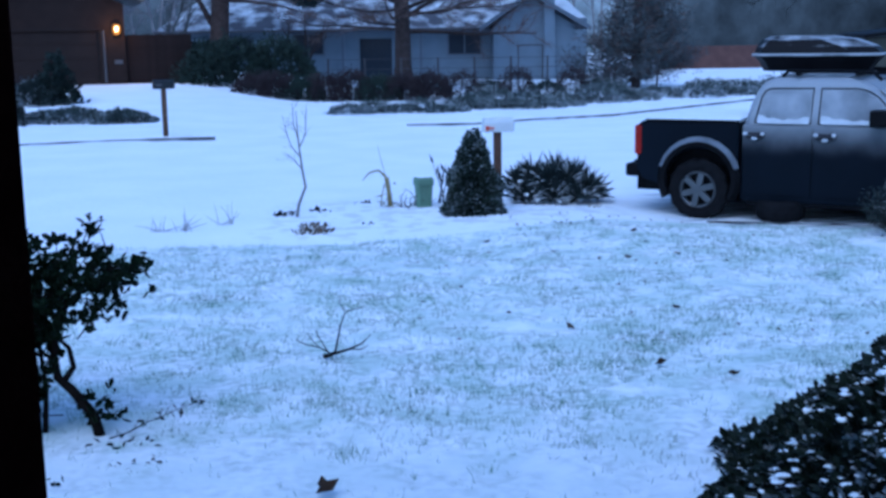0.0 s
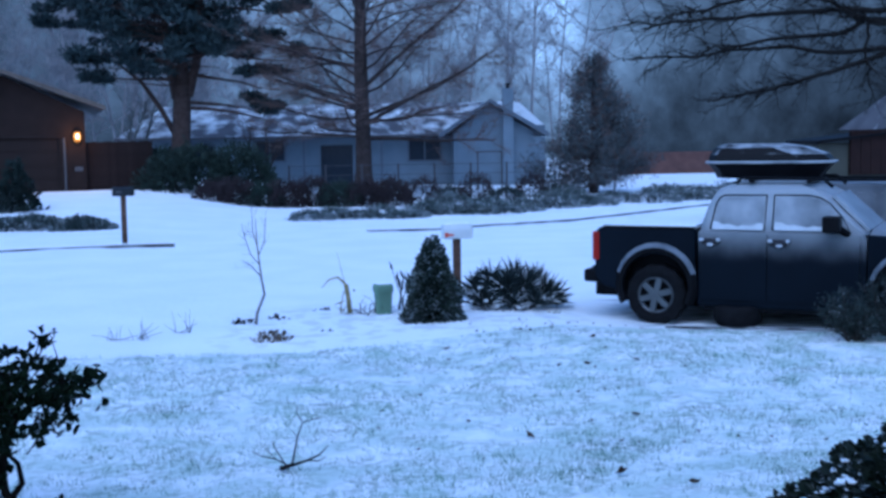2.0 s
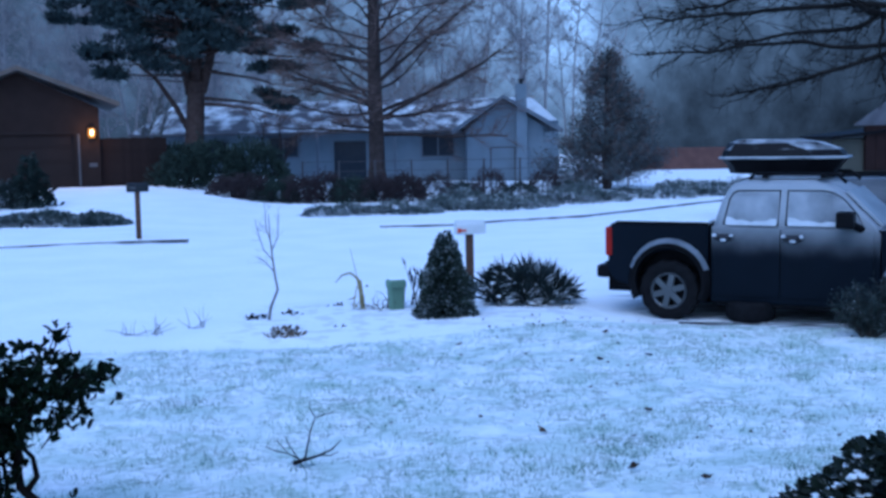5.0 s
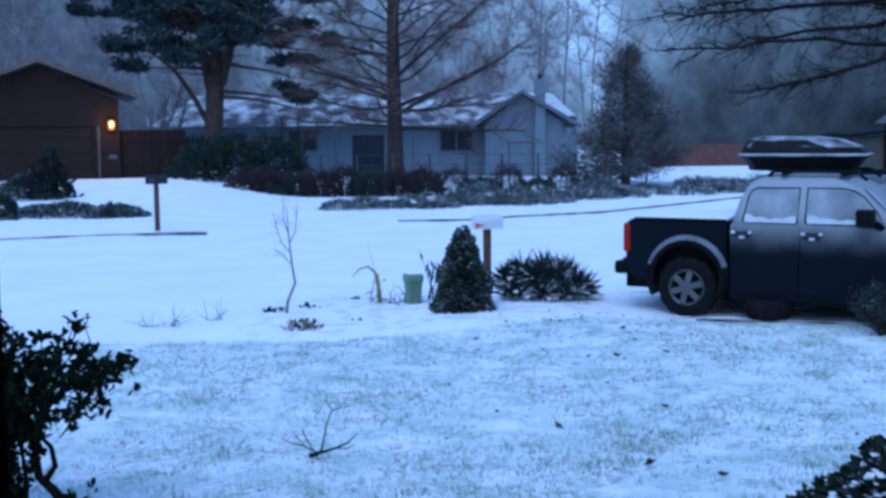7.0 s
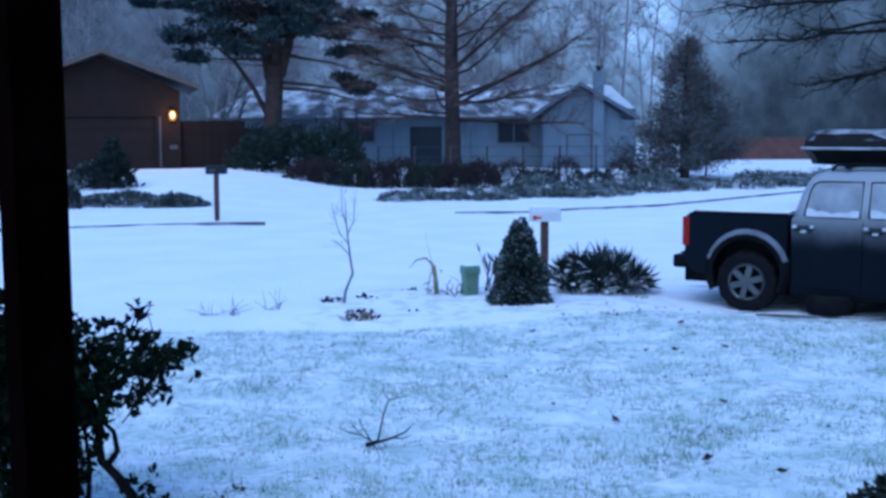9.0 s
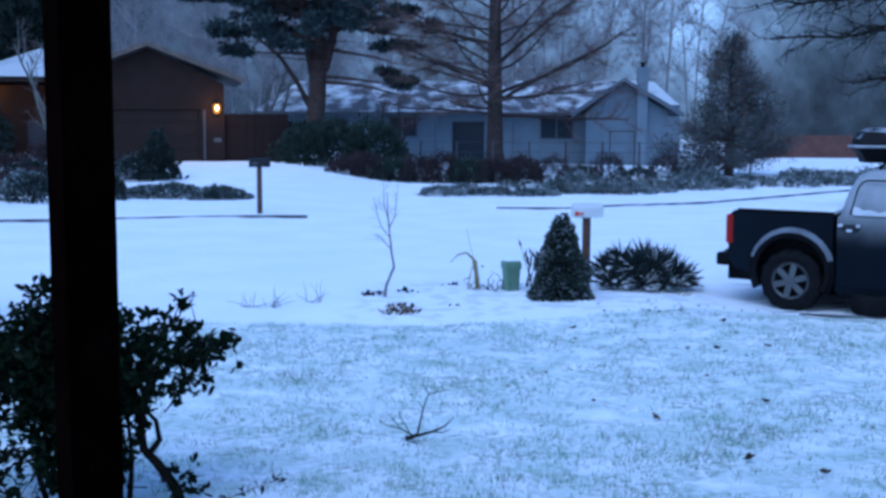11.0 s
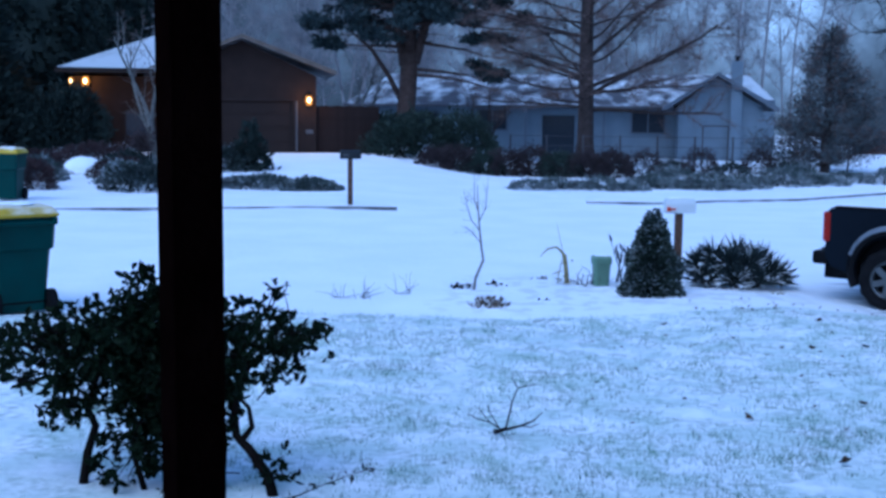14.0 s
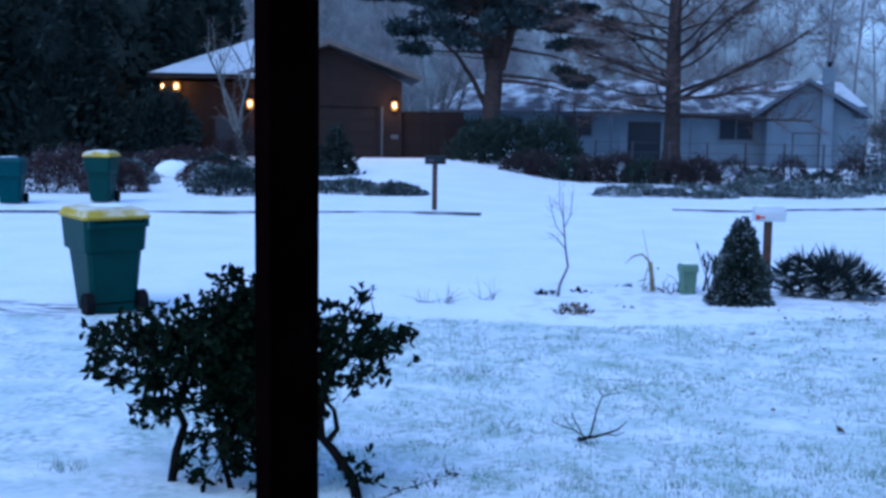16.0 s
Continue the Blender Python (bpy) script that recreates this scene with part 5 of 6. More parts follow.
# ---- distant woods and glowing mist backdrop ----
def build_far_woods():
    rng = random.Random(77)
    g = Geo()
    for _ in range(95):
        az = rng.uniform(-0.62, 0.17)
        dist = rng.uniform(78, 135)
        p = Vector((math.sin(az) * dist, math.cos(az) * dist, 0))
        h = rng.uniform(11, 22)
        q = limb(g, rng, p, (rng.uniform(-0.1, 0.1), 0, 1), h, rng.uniform(0.09, 0.17), 7, 0.06, 0.05, 5, 0.15)
        for _ in range(20):
            i = rng.randint(2, 6)
            a = rng.uniform(0, 6.28)
            s = limb(g, rng, q[i], (math.cos(a), math.sin(a), 0.9), h * rng.uniform(0.15, 0.35), 0.035, 4, 0.15, 0.05, 3)
            for _ in range(26):
                b = s[rng.randint(1, 3)]
                d = rand_unit(rng, 0.5)
                g.blade(b, d, d.cross(rand_unit(rng)).normalized(), h * rng.uniform(0.06, 0.15), 0.04)
    tagged(new("far_woods", g.mesh("far_woods", M_FARWOOD)), "bare winter woods with mist put into their pale colour", "woods", kind="stuff")
    m = bpy.data.materials.new("glowing_mist_paint")
    m.use_nodes = True
    n, l = m.node_tree.nodes, m.node_tree.links
    n.remove(n["Principled BSDF"])
    # the plane glows: mist and sky brightness are painted into its emission
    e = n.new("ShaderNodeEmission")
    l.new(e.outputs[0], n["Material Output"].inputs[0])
    tc = n.new("ShaderNodeTexCoord")
    sp = n.new("ShaderNodeSeparateXYZ")
    l.new(tc.outputs["Object"], sp.inputs[0])

    def ranged(v, a, z, lo, hi):
        r = n.new("ShaderNodeMapRange")
        for key, q in (("From Min", a), ("From Max", z), ("To Min", lo), ("To Max", hi)):
            r.inputs[key].default_value = q
        l.new(v, r.inputs["Value"])
        return r.outputs[0]

    def times(a, c):
        q = n.new("ShaderNodeMath")
        q.operation = "MULTIPLY"
        l.new(a, q.inputs[0])
        l.new(c, q.inputs[1])
        return q.outputs[0]

    def streaks(scale, detail, lo, hi):
        mp = n.new("ShaderNodeMapping")
        mp.inputs["Scale"].default_value = scale
        l.new(tc.outputs["Object"], mp.inputs[0])
        ns = n.new("ShaderNodeTexNoise")
        ns.inputs["Scale"].default_value = 1.0
        ns.inputs["Detail"].default_value = detail
        ns.inputs["Roughness"].default_value = 0.6
        l.new(mp.outputs[0], ns.inputs["Vector"])
        return ranged(ns.outputs["Fac"], 0.32, 0.68, lo, hi)

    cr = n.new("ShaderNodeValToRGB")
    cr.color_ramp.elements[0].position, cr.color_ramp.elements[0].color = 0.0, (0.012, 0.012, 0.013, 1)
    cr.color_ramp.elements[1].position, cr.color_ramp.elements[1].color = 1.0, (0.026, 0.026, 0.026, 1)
    # painted brightness along x, strongest where the sky gap stands
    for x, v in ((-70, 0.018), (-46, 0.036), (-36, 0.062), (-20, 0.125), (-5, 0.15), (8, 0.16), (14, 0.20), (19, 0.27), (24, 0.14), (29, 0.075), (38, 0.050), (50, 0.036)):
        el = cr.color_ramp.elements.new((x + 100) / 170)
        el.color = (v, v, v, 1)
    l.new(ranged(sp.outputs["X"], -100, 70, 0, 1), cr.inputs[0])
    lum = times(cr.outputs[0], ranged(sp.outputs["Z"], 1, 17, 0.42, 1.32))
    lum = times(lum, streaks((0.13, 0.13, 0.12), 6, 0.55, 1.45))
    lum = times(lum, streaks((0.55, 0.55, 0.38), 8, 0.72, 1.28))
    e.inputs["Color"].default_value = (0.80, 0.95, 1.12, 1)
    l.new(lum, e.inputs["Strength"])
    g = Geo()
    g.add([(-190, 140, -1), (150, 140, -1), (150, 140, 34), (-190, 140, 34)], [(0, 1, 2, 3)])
    tagged(new("backdrop", g.mesh("backdrop", m)), "glowing backdrop painted as misty woods with a bright sky gap", "backdrop", kind="structure")


build_far_woods()


# ---- boughs of the tree beside the drive ----
def build_near_boughs():
    rng = random.Random(15)
    t = thing("oak_tree", pose(11.2, 17.6, 0), "bare dark tree beside the drive with drooping boughs", "tree")
    tr, br, tw = Geo(), Geo(), Geo()
    tr.tube([(0, 0, -0.1), (0, 0, 1.5), (0.05, 0, 3.4), (0.1, 0, 6), (0.1, 0, 9)], [0.42, 0.3, 0.26, 0.2, 0.1], 10)
    paths = (
        [(0, 0, 3.3), (-2.2, -0.4, 3.75), (-4.4, -0.6, 3.55), (-6.0, -0.6, 3.60), (-7.9, -0.6, 3.48)],
        [(0, 0, 3.9), (-2.0, -0.5, 3.95), (-4.4, -0.6, 3.98), (-4.9, -0.6, 3.80), (-6.3, -0.6, 3.70), (-6.8, -0.6, 3.58)],
        [(0, 0, 4.3), (-2.6, -0.6, 4.2), (-4.4, -0.6, 4.13), (-5.9, -0.6, 4.10), (-7.0, -0.6, 3.98), (-8.0, -0.6, 3.95)],
        [(0, 0, 3.0), (-2.4, -0.6, 3.55), (-4.1, -0.6, 3.55), (-5.3, -0.6, 3.18), (-6.0, -0.6, 3.0), (-6.7, -0.6, 2.92)],
        [(-2.2, -0.5, 3.75), (-4.4, -0.6, 3.96), (-5.0, -0.7, 4.25), (-6.4, -0.7, 4.5)],
        [(0, 0, 4.8), (-2.6, -0.6, 4.8), (-4.8, -0.6, 4.55), (-6.6, -0.6, 4.25), (-7.4, -0.6, 4.05)],
        [(-4.45, -0.6, 3.96), (-4.5, -0.62, 3.5), (-4.42, -0.62, 3.1), (-4.44, -0.62, 2.72)],
    )
    for k, path in enumerate(paths):
        p = [Vector(q) for q in path]
        pts = [p[0]]
        for a, b in zip(p, p[1:]):
            for i in range(1, 5):
                pts.append(a.lerp(b, i / 4) + Vector((rng.gauss(0, 0.02), rng.gauss(0, 0.03), rng.gauss(0, 0.025))))
        r0 = 0.062 if k != 6 else 0.026
        br.tube(pts, [r0 * (1 - 0.82 * i / (len(pts) - 1)) for i in range(len(pts))], 6, cap=False)
        spray(br, rng, pts, 66 if k != 6 else 14, 0.7, 0.008, tw, 9, 0.22, -0.03, 0.7)
        for _ in range(300 if k != 6 else 60):
            c = rng.choice(pts) + Vector((rng.gauss(0, 0.08), rng.gauss(0, 0.08), rng.gauss(0, 0.012)))
            d = rand_unit(rng)
            tw.blade(c, d, d.cross(rand_unit(rng)).normalized(), 0.07, 0.02)
    for k in range(14):
        a = rng.uniform(0, 6.28)
        q = limb(br, rng, (0.05, 0, rng.uniform(4, 8.5)), (math.cos(a), math.sin(a), 0.6), rng.uniform(2, 4), 0.07, 6, 0.14, 0.03)
        spray(br, rng, q, 10, 0.8, 0.012, tw, 4, 0.3, 0.02, 0.8)
    part("trunk", tr, M_BARK, t, smooth=True)
    part("branching", br, M_TWIG_D, t)
    part("twig_spray", tw, M_TWIG_D, t)


build_near_boughs()


# ---- the bed at the road edge ----
def build_spruce():
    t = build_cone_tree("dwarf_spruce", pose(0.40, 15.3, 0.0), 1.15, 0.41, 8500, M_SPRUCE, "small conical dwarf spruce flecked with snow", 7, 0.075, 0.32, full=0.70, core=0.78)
    return t


build_spruce()


def build_spiky_shrub():
    rng = random.Random(8)
    t = thing("yucca", pose(1.55, 16.25, 0.0), "wide spiky evergreen clump dusted with snow", "shrub")
    heads = [(-0.48, 0.05, 0.34), (-0.40, -0.2, 0.16), (-0.30, 0.12, 0.44), (-0.12, -0.16, 0.40), (-0.05, -0.25, 0.18), (0.02, 0.2, 0.44), (0.14, -0.16, 0.36), (0.24, -0.26, 0.15), (0.28, 0.08, 0.38), (0.42, -0.12, 0.26), (0.54, 0.02, 0.16)]
    for hx, hy, hz in heads:
        g = Geo()
        for _ in range(230):
            d = rand_unit(rng, 1.0)
            if d.z < -0.25:
                continue
            p = Vector((hx, hy, hz)) + d * 0.03 - Vector((0, 0, rng.uniform(0, 0.5) * hz))
            ln = rng.uniform(0.20, 0.36)
            side = d.cross(rand_unit(rng)).normalized()
            q = p + d * ln * 0.6
            e = (d + Vector((0, 0, -0.15))).normalized()
            g.add([p - side * 0.012, p + side * 0.012, q + side * 0.013, q - side * 0.013, q + e * ln * 0.4], [(0, 1, 2, 3), (3, 2, 4)])
        part("rosette", g, M_BLADE, t, "rosette of stiff snow-dusted blades")
    g = Geo()
    for _ in range(26):
        g.blob((rng.uniform(-0.5, 0.55), rng.uniform(-0.32, 0.1), rng.uniform(0.08, 0.38)), (0.05, 0.05, 0.02), 6, 4, 0.3, rng)
    tagged(part("snow", g, M_SNOW, t, "clots of snow between the blades", smooth=True), kind="stuff")


build_spiky_shrub()


def build_sapling():
    rng = random.Random(9)
    t = thing("sapling", pose(-1.9, 15.3, 0.0), "thin bare crooked sapling in the snowy bed", "tree")
    g, w = Geo(), Geo()
    g.tube([(0.0, 0, -0.02), (0.03, 0, 0.2), (0.13, 0, 0.44), (0.10, 0, 0.62), (0.07, 0, 0.9), (0.05, 0, 1.15), (0.04, 0, 1.42)], [0.022, 0.019, 0.017, 0.015, 0.012, 0.009, 0.004], 6)
    for pts in ([(0.08, 0, 0.82), (-0.04, 0.03, 0.96), (-0.10, 0.03, 1.16), (-0.14, 0.02, 1.35)], [(0.07, 0, 0.95), (0.15, -0.02, 1.12), (0.17, 0, 1.42)], [(0.06, 0, 1.05), (0.0, 0, 1.25), (0.0, 0, 1.45)], [(0.10, 0, 0.66), (-0.02, 0, 0.80), (-0.10, 0, 0.86)]):
        g.tube(pts, [0.008 - 0.0015 * i for i in range(len(pts))], 5)
        spray(g, rng, [Vector(p) for p in pts], 5, 0.22, 0.003, w, 3, 0.1, 0.08)
    part("stem", g, M_PALESTICK, t)
    part("twig_spray", w, M_PALESTICK, t)


build_sapling()


def build_dry_plants():
    rng = random.Random(10)
    t = thing("withered_lily", pose(-0.72, 16.0, 0.0), "withered bent stalks with yellowed leaves", "plant")
    g = Geo()
    g.tube([(0, 0, 0), (-0.02, 0, 0.3), (-0.05, 0, 0.48), (-0.14, 0, 0.56), (-0.26, 0, 0.53), (-0.36, 0, 0.42)], [0.016, 0.018, 0.02, 0.016, 0.012, 0.004], 6)
    g.tube([(0.02, 0, 0), (0.0, 0.02, 0.2), (-0.02, 0.02, 0.46)], [0.03, 0.035, 0.02], 6)
    g.tube([(-0.12, 0, 0), (-0.10, 0, 0.2), (-0.06, 0, 0.38)], [0.009, 0.008, 0.006], 5)
    g.tube([(-0.04, 0, 0.45), (-0.10, 0, 0.7), (-0.14, 0, 0.9)], [0.005, 0.004, 0.002], 4)
    part("stalk", g, M_STRAW, t)
    g = Geo()
    for _ in range(16):
        a = rng.uniform(0, 6.28)
        g.leaf((rng.uniform(-0.12, 0.08), 0, rng.uniform(0.02, 0.4)), (math.cos(a), math.sin(a), rng.uniform(-0.4, 0.3)), (0, 0, 1), rng.uniform(0.1, 0.2), 0.035)
    part("foliage", g, M_STRAW, t, "yellowed leaves")
    t = thing("dead_stalks", pose(-0.40, 15.95, 0.0), "tangle of dead stalks beside the pedestal", "plant")
    g = Geo()
    for _ in range(34):
        limb(g, rng, (rng.uniform(-0.22, 0.16), rng.uniform(-0.1, 0.1), 0), (rng.gauss(0, 1), rng.gauss(0, 0.4), 0.7), rng.uniform(0.2, 0.46), 0.010, 4, 0.35, -0.12, 4)
    part("stalk", g, M_STICK, t)
    t = thing("dead_stalks", pose(0.0, 16.2, 0.0), "upright dark dead stalks between pedestal and spruce", "plant")
    g = Geo()
    for k in range(7):
        q = limb(g, rng, (rng.uniform(-0.07, 0.05), 0, 0), (rng.uniform(-0.1, 0.25), 0, 1), rng.uniform(0.45, 0.82), 0.009, 5, 0.1, 0, 4)
        g.leaf(q[3], (0.2, 0, 1), (0, 1, 0), 0.16, 0.035)
        g.leaf(q[4], (-0.3, 0, 1), (0, 1, 0), 0.14, 0.035)
    part("stalk", g, M_TWIG_D, t)


build_dry_plants()


def litter(name, m, label, seed, r, n, material, size=0.09, stalks=5):
    """A low heap of dead leaves and stalks."""
    rng = random.Random(seed)
    t = thing(name, m, label, "plant litter")
    g = Geo()
    for _ in range(n):
        a, k = rng.uniform(0, 6.28), rng.random() ** 0.5
        g.leaf((r[0] * k * math.cos(a), r[1] * k * math.sin(a), rng.uniform(0.0, r[2]) * (1 - k * 0.7)), rand_unit(rng, 0.1), rand_unit(rng, 1), size * rng.uniform(0.6, 1.3), size * 0.5)
    part("foliage", g, material, t)
    g = Geo()
    for _ in range(stalks):
        limb(g, rng, (rng.uniform(-r[0], r[0]) * 0.6, 0, 0), (rng.gauss(0, 1), rng.gauss(0, 0.5), 0.5), r[0] * 0.8, 0.008, 3, 0.3, -0.1, 4)
    if stalks:
        part("stalk", g, M_STICK, t)


M_DRYCLUMP = dusted("snowy_dead_leaves", (0.10, 0.075, 0.05), snow=0.12, scale=9, sharp=0.12)
litter("leaf_clump", pose(-1.56, 14.1, 0.0), "heap of withered leaves poking from snow", 1, (0.22, 0.16, 0.17), 150, M_DRYCLUMP)
litter("leaf_clump", pose(-2.08, 15.45, 0.0), "dark heap of withered leaves by the sapling", 2, (0.15, 0.12, 0.10), 70, M_TWIG_D)
litter("leaf_clump", pose(-1.62, 15.75, 0.0), "dark withered leaves lying flat on snow", 3, (0.13, 0.1, 0.05), 40, M_TWIG_D)
litter("leaf_clump", pose(-1.15, 16.4, 0.0), "dark withered leaves lying flat on snow", 4, (0.22, 0.1, 0.03), 40, M_TWIG_D)
litter("leaf_clump", pose(-0.95, 14.6, 0.0), "dark withered leaves lying flat on snow", 5, (0.09, 0.08, 0.03), 20, M_TWIG_D)
litter("leaf_clump", pose(2.05, 15.7, 0.0), "straw-coloured withered leaves on the snow", 6, (0.2, 0.1, 0.04), 30, M_STRAW)


def build_shoots():
    rng = random.Random(12)
    for x, y in ((-3.5, 14.45), (-3.2, 14.5), (-2.75, 14.9)):
        t = thing("bare_shoots", pose(x, y, 0.0), "thin bare shrub shoots standing in snow", "plant", "bare shoots at the road edge")
        g = Geo()
        for _ in range(5):
            limb(g, rng, (rng.uniform(-0.12, 0.12), rng.uniform(-0.05, 0.05), 0), (rng.gauss(0, 0.22), rng.gauss(0, 0.2), 1), rng.uniform(0.15, 0.36), 0.005, 4, 0.12, 0, 4)
        for _ in range(3):
            limb(g, rng, (rng.uniform(-0.1, 0.1), 0, 0.02), (rng.choice((-1, 1)), 0, 0.35), 0.28, 0.005, 4, 0.2, 0, 4)
        part("branching", g, M_STICK, t)


build_shoots()


def build_drive_shrub():
    rng = random.Random(13)
    for x, y, sc, lab in ((5.16, 13.25, 0.86, "grey-green bushy shrub dusted with snow beside the drive"), (5.6, 13.1, 1.02, "grey-green bushy shrub with bare base beside the drive")):
        t = thing("lavender_shrub", pose(x, y, 0), lab, "shrub", "shrubs beside the drive")
        st, fo = Geo(), Geo()
        for _ in range(40):
            d = Vector((rng.gauss(0, 0.55), rng.gauss(0, 0.55), 1))
            q = limb(st, rng, (rng.uniform(-0.08, 0.08), rng.uniform(-0.06, 0.06), 0), d, rng.uniform(0.45, 0.8) * sc, 0.010, 5, 0.12, 0.02, 4)
            for _ in range(70):
                u = rng.uniform(1.4, 4.99)
                i = int(u)
                p = q[i].lerp(q[i + 1], u - i) + rand_unit(rng) * 0.04
                fo.leaf(p, rand_unit(rng, 0.7), rand_unit(rng), 0.055, 0.016)
        part("branching", st, M_STICK, t)
        part("foliage", fo, M_GREYLEAF, t)


build_drive_shrub()


# ---- lawn details ----
def build_fallen_branch():
    t = thing("fallen_branch", pose(-0.87, 8.5, 0.02), "small forked dead branch lying on the snow", "branch")
    g = Geo()
    g.tube([(-0.03, 0.02, 0.0), (0.06, 0, 0.025), (0.17, 0, 0.06), (0.26, 0, 0.10), (0.33, 0, 0.17)], [0.012, 0.012, 0.009, 0.006, 0.002], 6)
    g.tube([(0.06, 0, 0.03), (0.08, 0.03, 0.12), (0.10, 0.04, 0.22), (0.14, 0.05, 0.33), (0.22, 0.06, 0.35), (0.27, 0.06, 0.36)], [0.008, 0.007, 0.0055, 0.0045, 0.003, 0.002], 6)
    g.tube([(0.04, 0, 0.02), (-0.06, 0.02, 0.07), (-0.16, 0.03, 0.09), (-0.23, 0.03, 0.13)], [0.0065, 0.005, 0.004, 0.002], 5)
    g.tube([(0.02, 0, 0.02), (-0.04, 0.05, 0.1), (-0.09, 0.06, 0.19)], [0.006, 0.004, 0.002], 5)
    g.tube([(0.17, 0, 0.06), (0.25, -0.02, 0.06), (0.31, -0.02, 0.09)], [0.006, 0.004, 0.002], 5)
    g.tube([(0.1, 0.04, 0.22), (0.06, 0.05, 0.28)], [0.004, 0.001], 4)
    g.tube([(-0.06, 0.02, 0.07), (-0.12, 0.03, 0.14), (-0.15, 0.03, 0.17)], [0.004, 0.003, 0.0015], 4)
    g.tube([(0.14, 0.05, 0.33), (0.10, 0.05, 0.40), (0.11, 0.05, 0.46)], [0.004, 0.003, 0.0015], 4)
    g.tube([(-0.02, 0.02, 0.0), (0.03, -0.02, 0.02), (0.07, -0.02, 0.05)], [0.02, 0.016, 0.008], 6)
    part("wood", g, M_TWIG_D, t)


build_fallen_branch()


def build_lawn_leaves():
    rng = random.Random(14)
    spots = [(1.89, 11.98), (2.43, 12.2), (1.96, 9.83), (1.01, 9.23), (0.48, 13.14), (1.97, 7.84), (-0.63, 5.84), (1.52, 8.1), (2.2, 13.6)]
    for _ in range(34):
        spots.append((rng.uniform(-0.8, 4.2), rng.uniform(8.5, 13.6)))
    for _ in range(36):
        spots.append((rng.uniform(0.8, 3.6), rng.uniform(13.9, 15.0)))
    g = Geo()
    g.leaf((-0.03, 0, 0.012), (1, 0.1, 0.35), (0, 0, 1), 0.075, 0.05, 0.3)
    g.leaf((0, 0, 0.01), (0.2, 1, 0.5), (0, 0, 1), 0.05, 0.035, 0.3)
    me = g.mesh("dead_leaf", M_DEADLEAF)
    for k, (x, y) in enumerate(spots):
        s = 1.4 if k < 9 else rng.uniform(0.35, 0.8)
        if k == 6:
            s = 2.0
        ob = new("dead_leaf", me)
        ob.matrix_basis = pose(x, y, height(x, y) + 0.012, rng.uniform(-15, 15), rng.uniform(-15, 15), rng.uniform(0, 360)) @ Matrix.Diagonal((s, s, s, 1))
        tagged(ob, "curled brown dead leaf lying on the snowy lawn", "leaf", "dead leaves on the lawn")


build_lawn_leaves()


def build_grass():
    rng = random.Random(16)
    g = Geo()
    count = 0
    while count < 48000:
        y = 5.2 + 9.0 * rng.random() ** 1.15
        x = rng.uniform(-0.52, 0.50) * y * 0.95 + rng.uniform(-1, 1) * 0.4
        if y > lawn_edge(x) - 0.04 or x < -8.0:
            continue
        dens = 0.5 + 0.5 * noise.noise((x * 0.9, y * 0.9, 2.0)) + 0.45 * noise.noise((x * 3.1, y * 3.1, 5.0))
        dens *= 0.30 + 0.70 * smooth_step(5.8, 7.8, y + 0.25 * x)
        if dens <= 0 or rng.random() > dens ** 2.2 * 1.3:
            continue
        for _ in range(3):
            px, py = x + rng.gauss(0, 0.02), y + rng.gauss(0, 0.02)
            d = Vector((rng.gauss(0, 0.5), rng.gauss(0, 0.5), 1)).normalized()
            a = rng.uniform(0, 6.28)
            g.blade((px, py, height(px, py) - 0.01), d, (math.cos(a), math.sin(a), 0), rng.uniform(0.025, 0.07), 0.0065)
            count += 1
    tagged(new("grass", g.mesh("grass", M_GRASS)), "sparse green grass blades poking through thin snow", "grass", kind="stuff")
    for x, y, n, ht in ((-0.55, 6.45, 70, 0.09), (-4.1, 6.9, 60, 0.13), (-1.8, 8.2, 40, 0.06), (-2.3, 7.4, 40, 0.06), (0.5, 7.5, 50, 0.06), (-1.25, 7.3, 40, 0.05)):
        q = Geo()
        for _ in range(n):
            d = Vector((rng.gauss(0, 0.32), rng.gauss(0, 0.3), 1)).normalized()
            a = rng.uniform(0, 6.28)
            q.blade((rng.gauss(0, 0.09), rng.gauss(0, 0.07), -0.01), d, (math.cos(a), math.sin(a), 0), ht * rng.uniform(0.5, 1.2), 0.0055)
        solid("grass_tuft", q, M_GRASS, "taller tuft of grass in the snowy lawn", "grass", "grass tufts", "stuff", at=pose(x, y, height(x, y)))


build_grass()


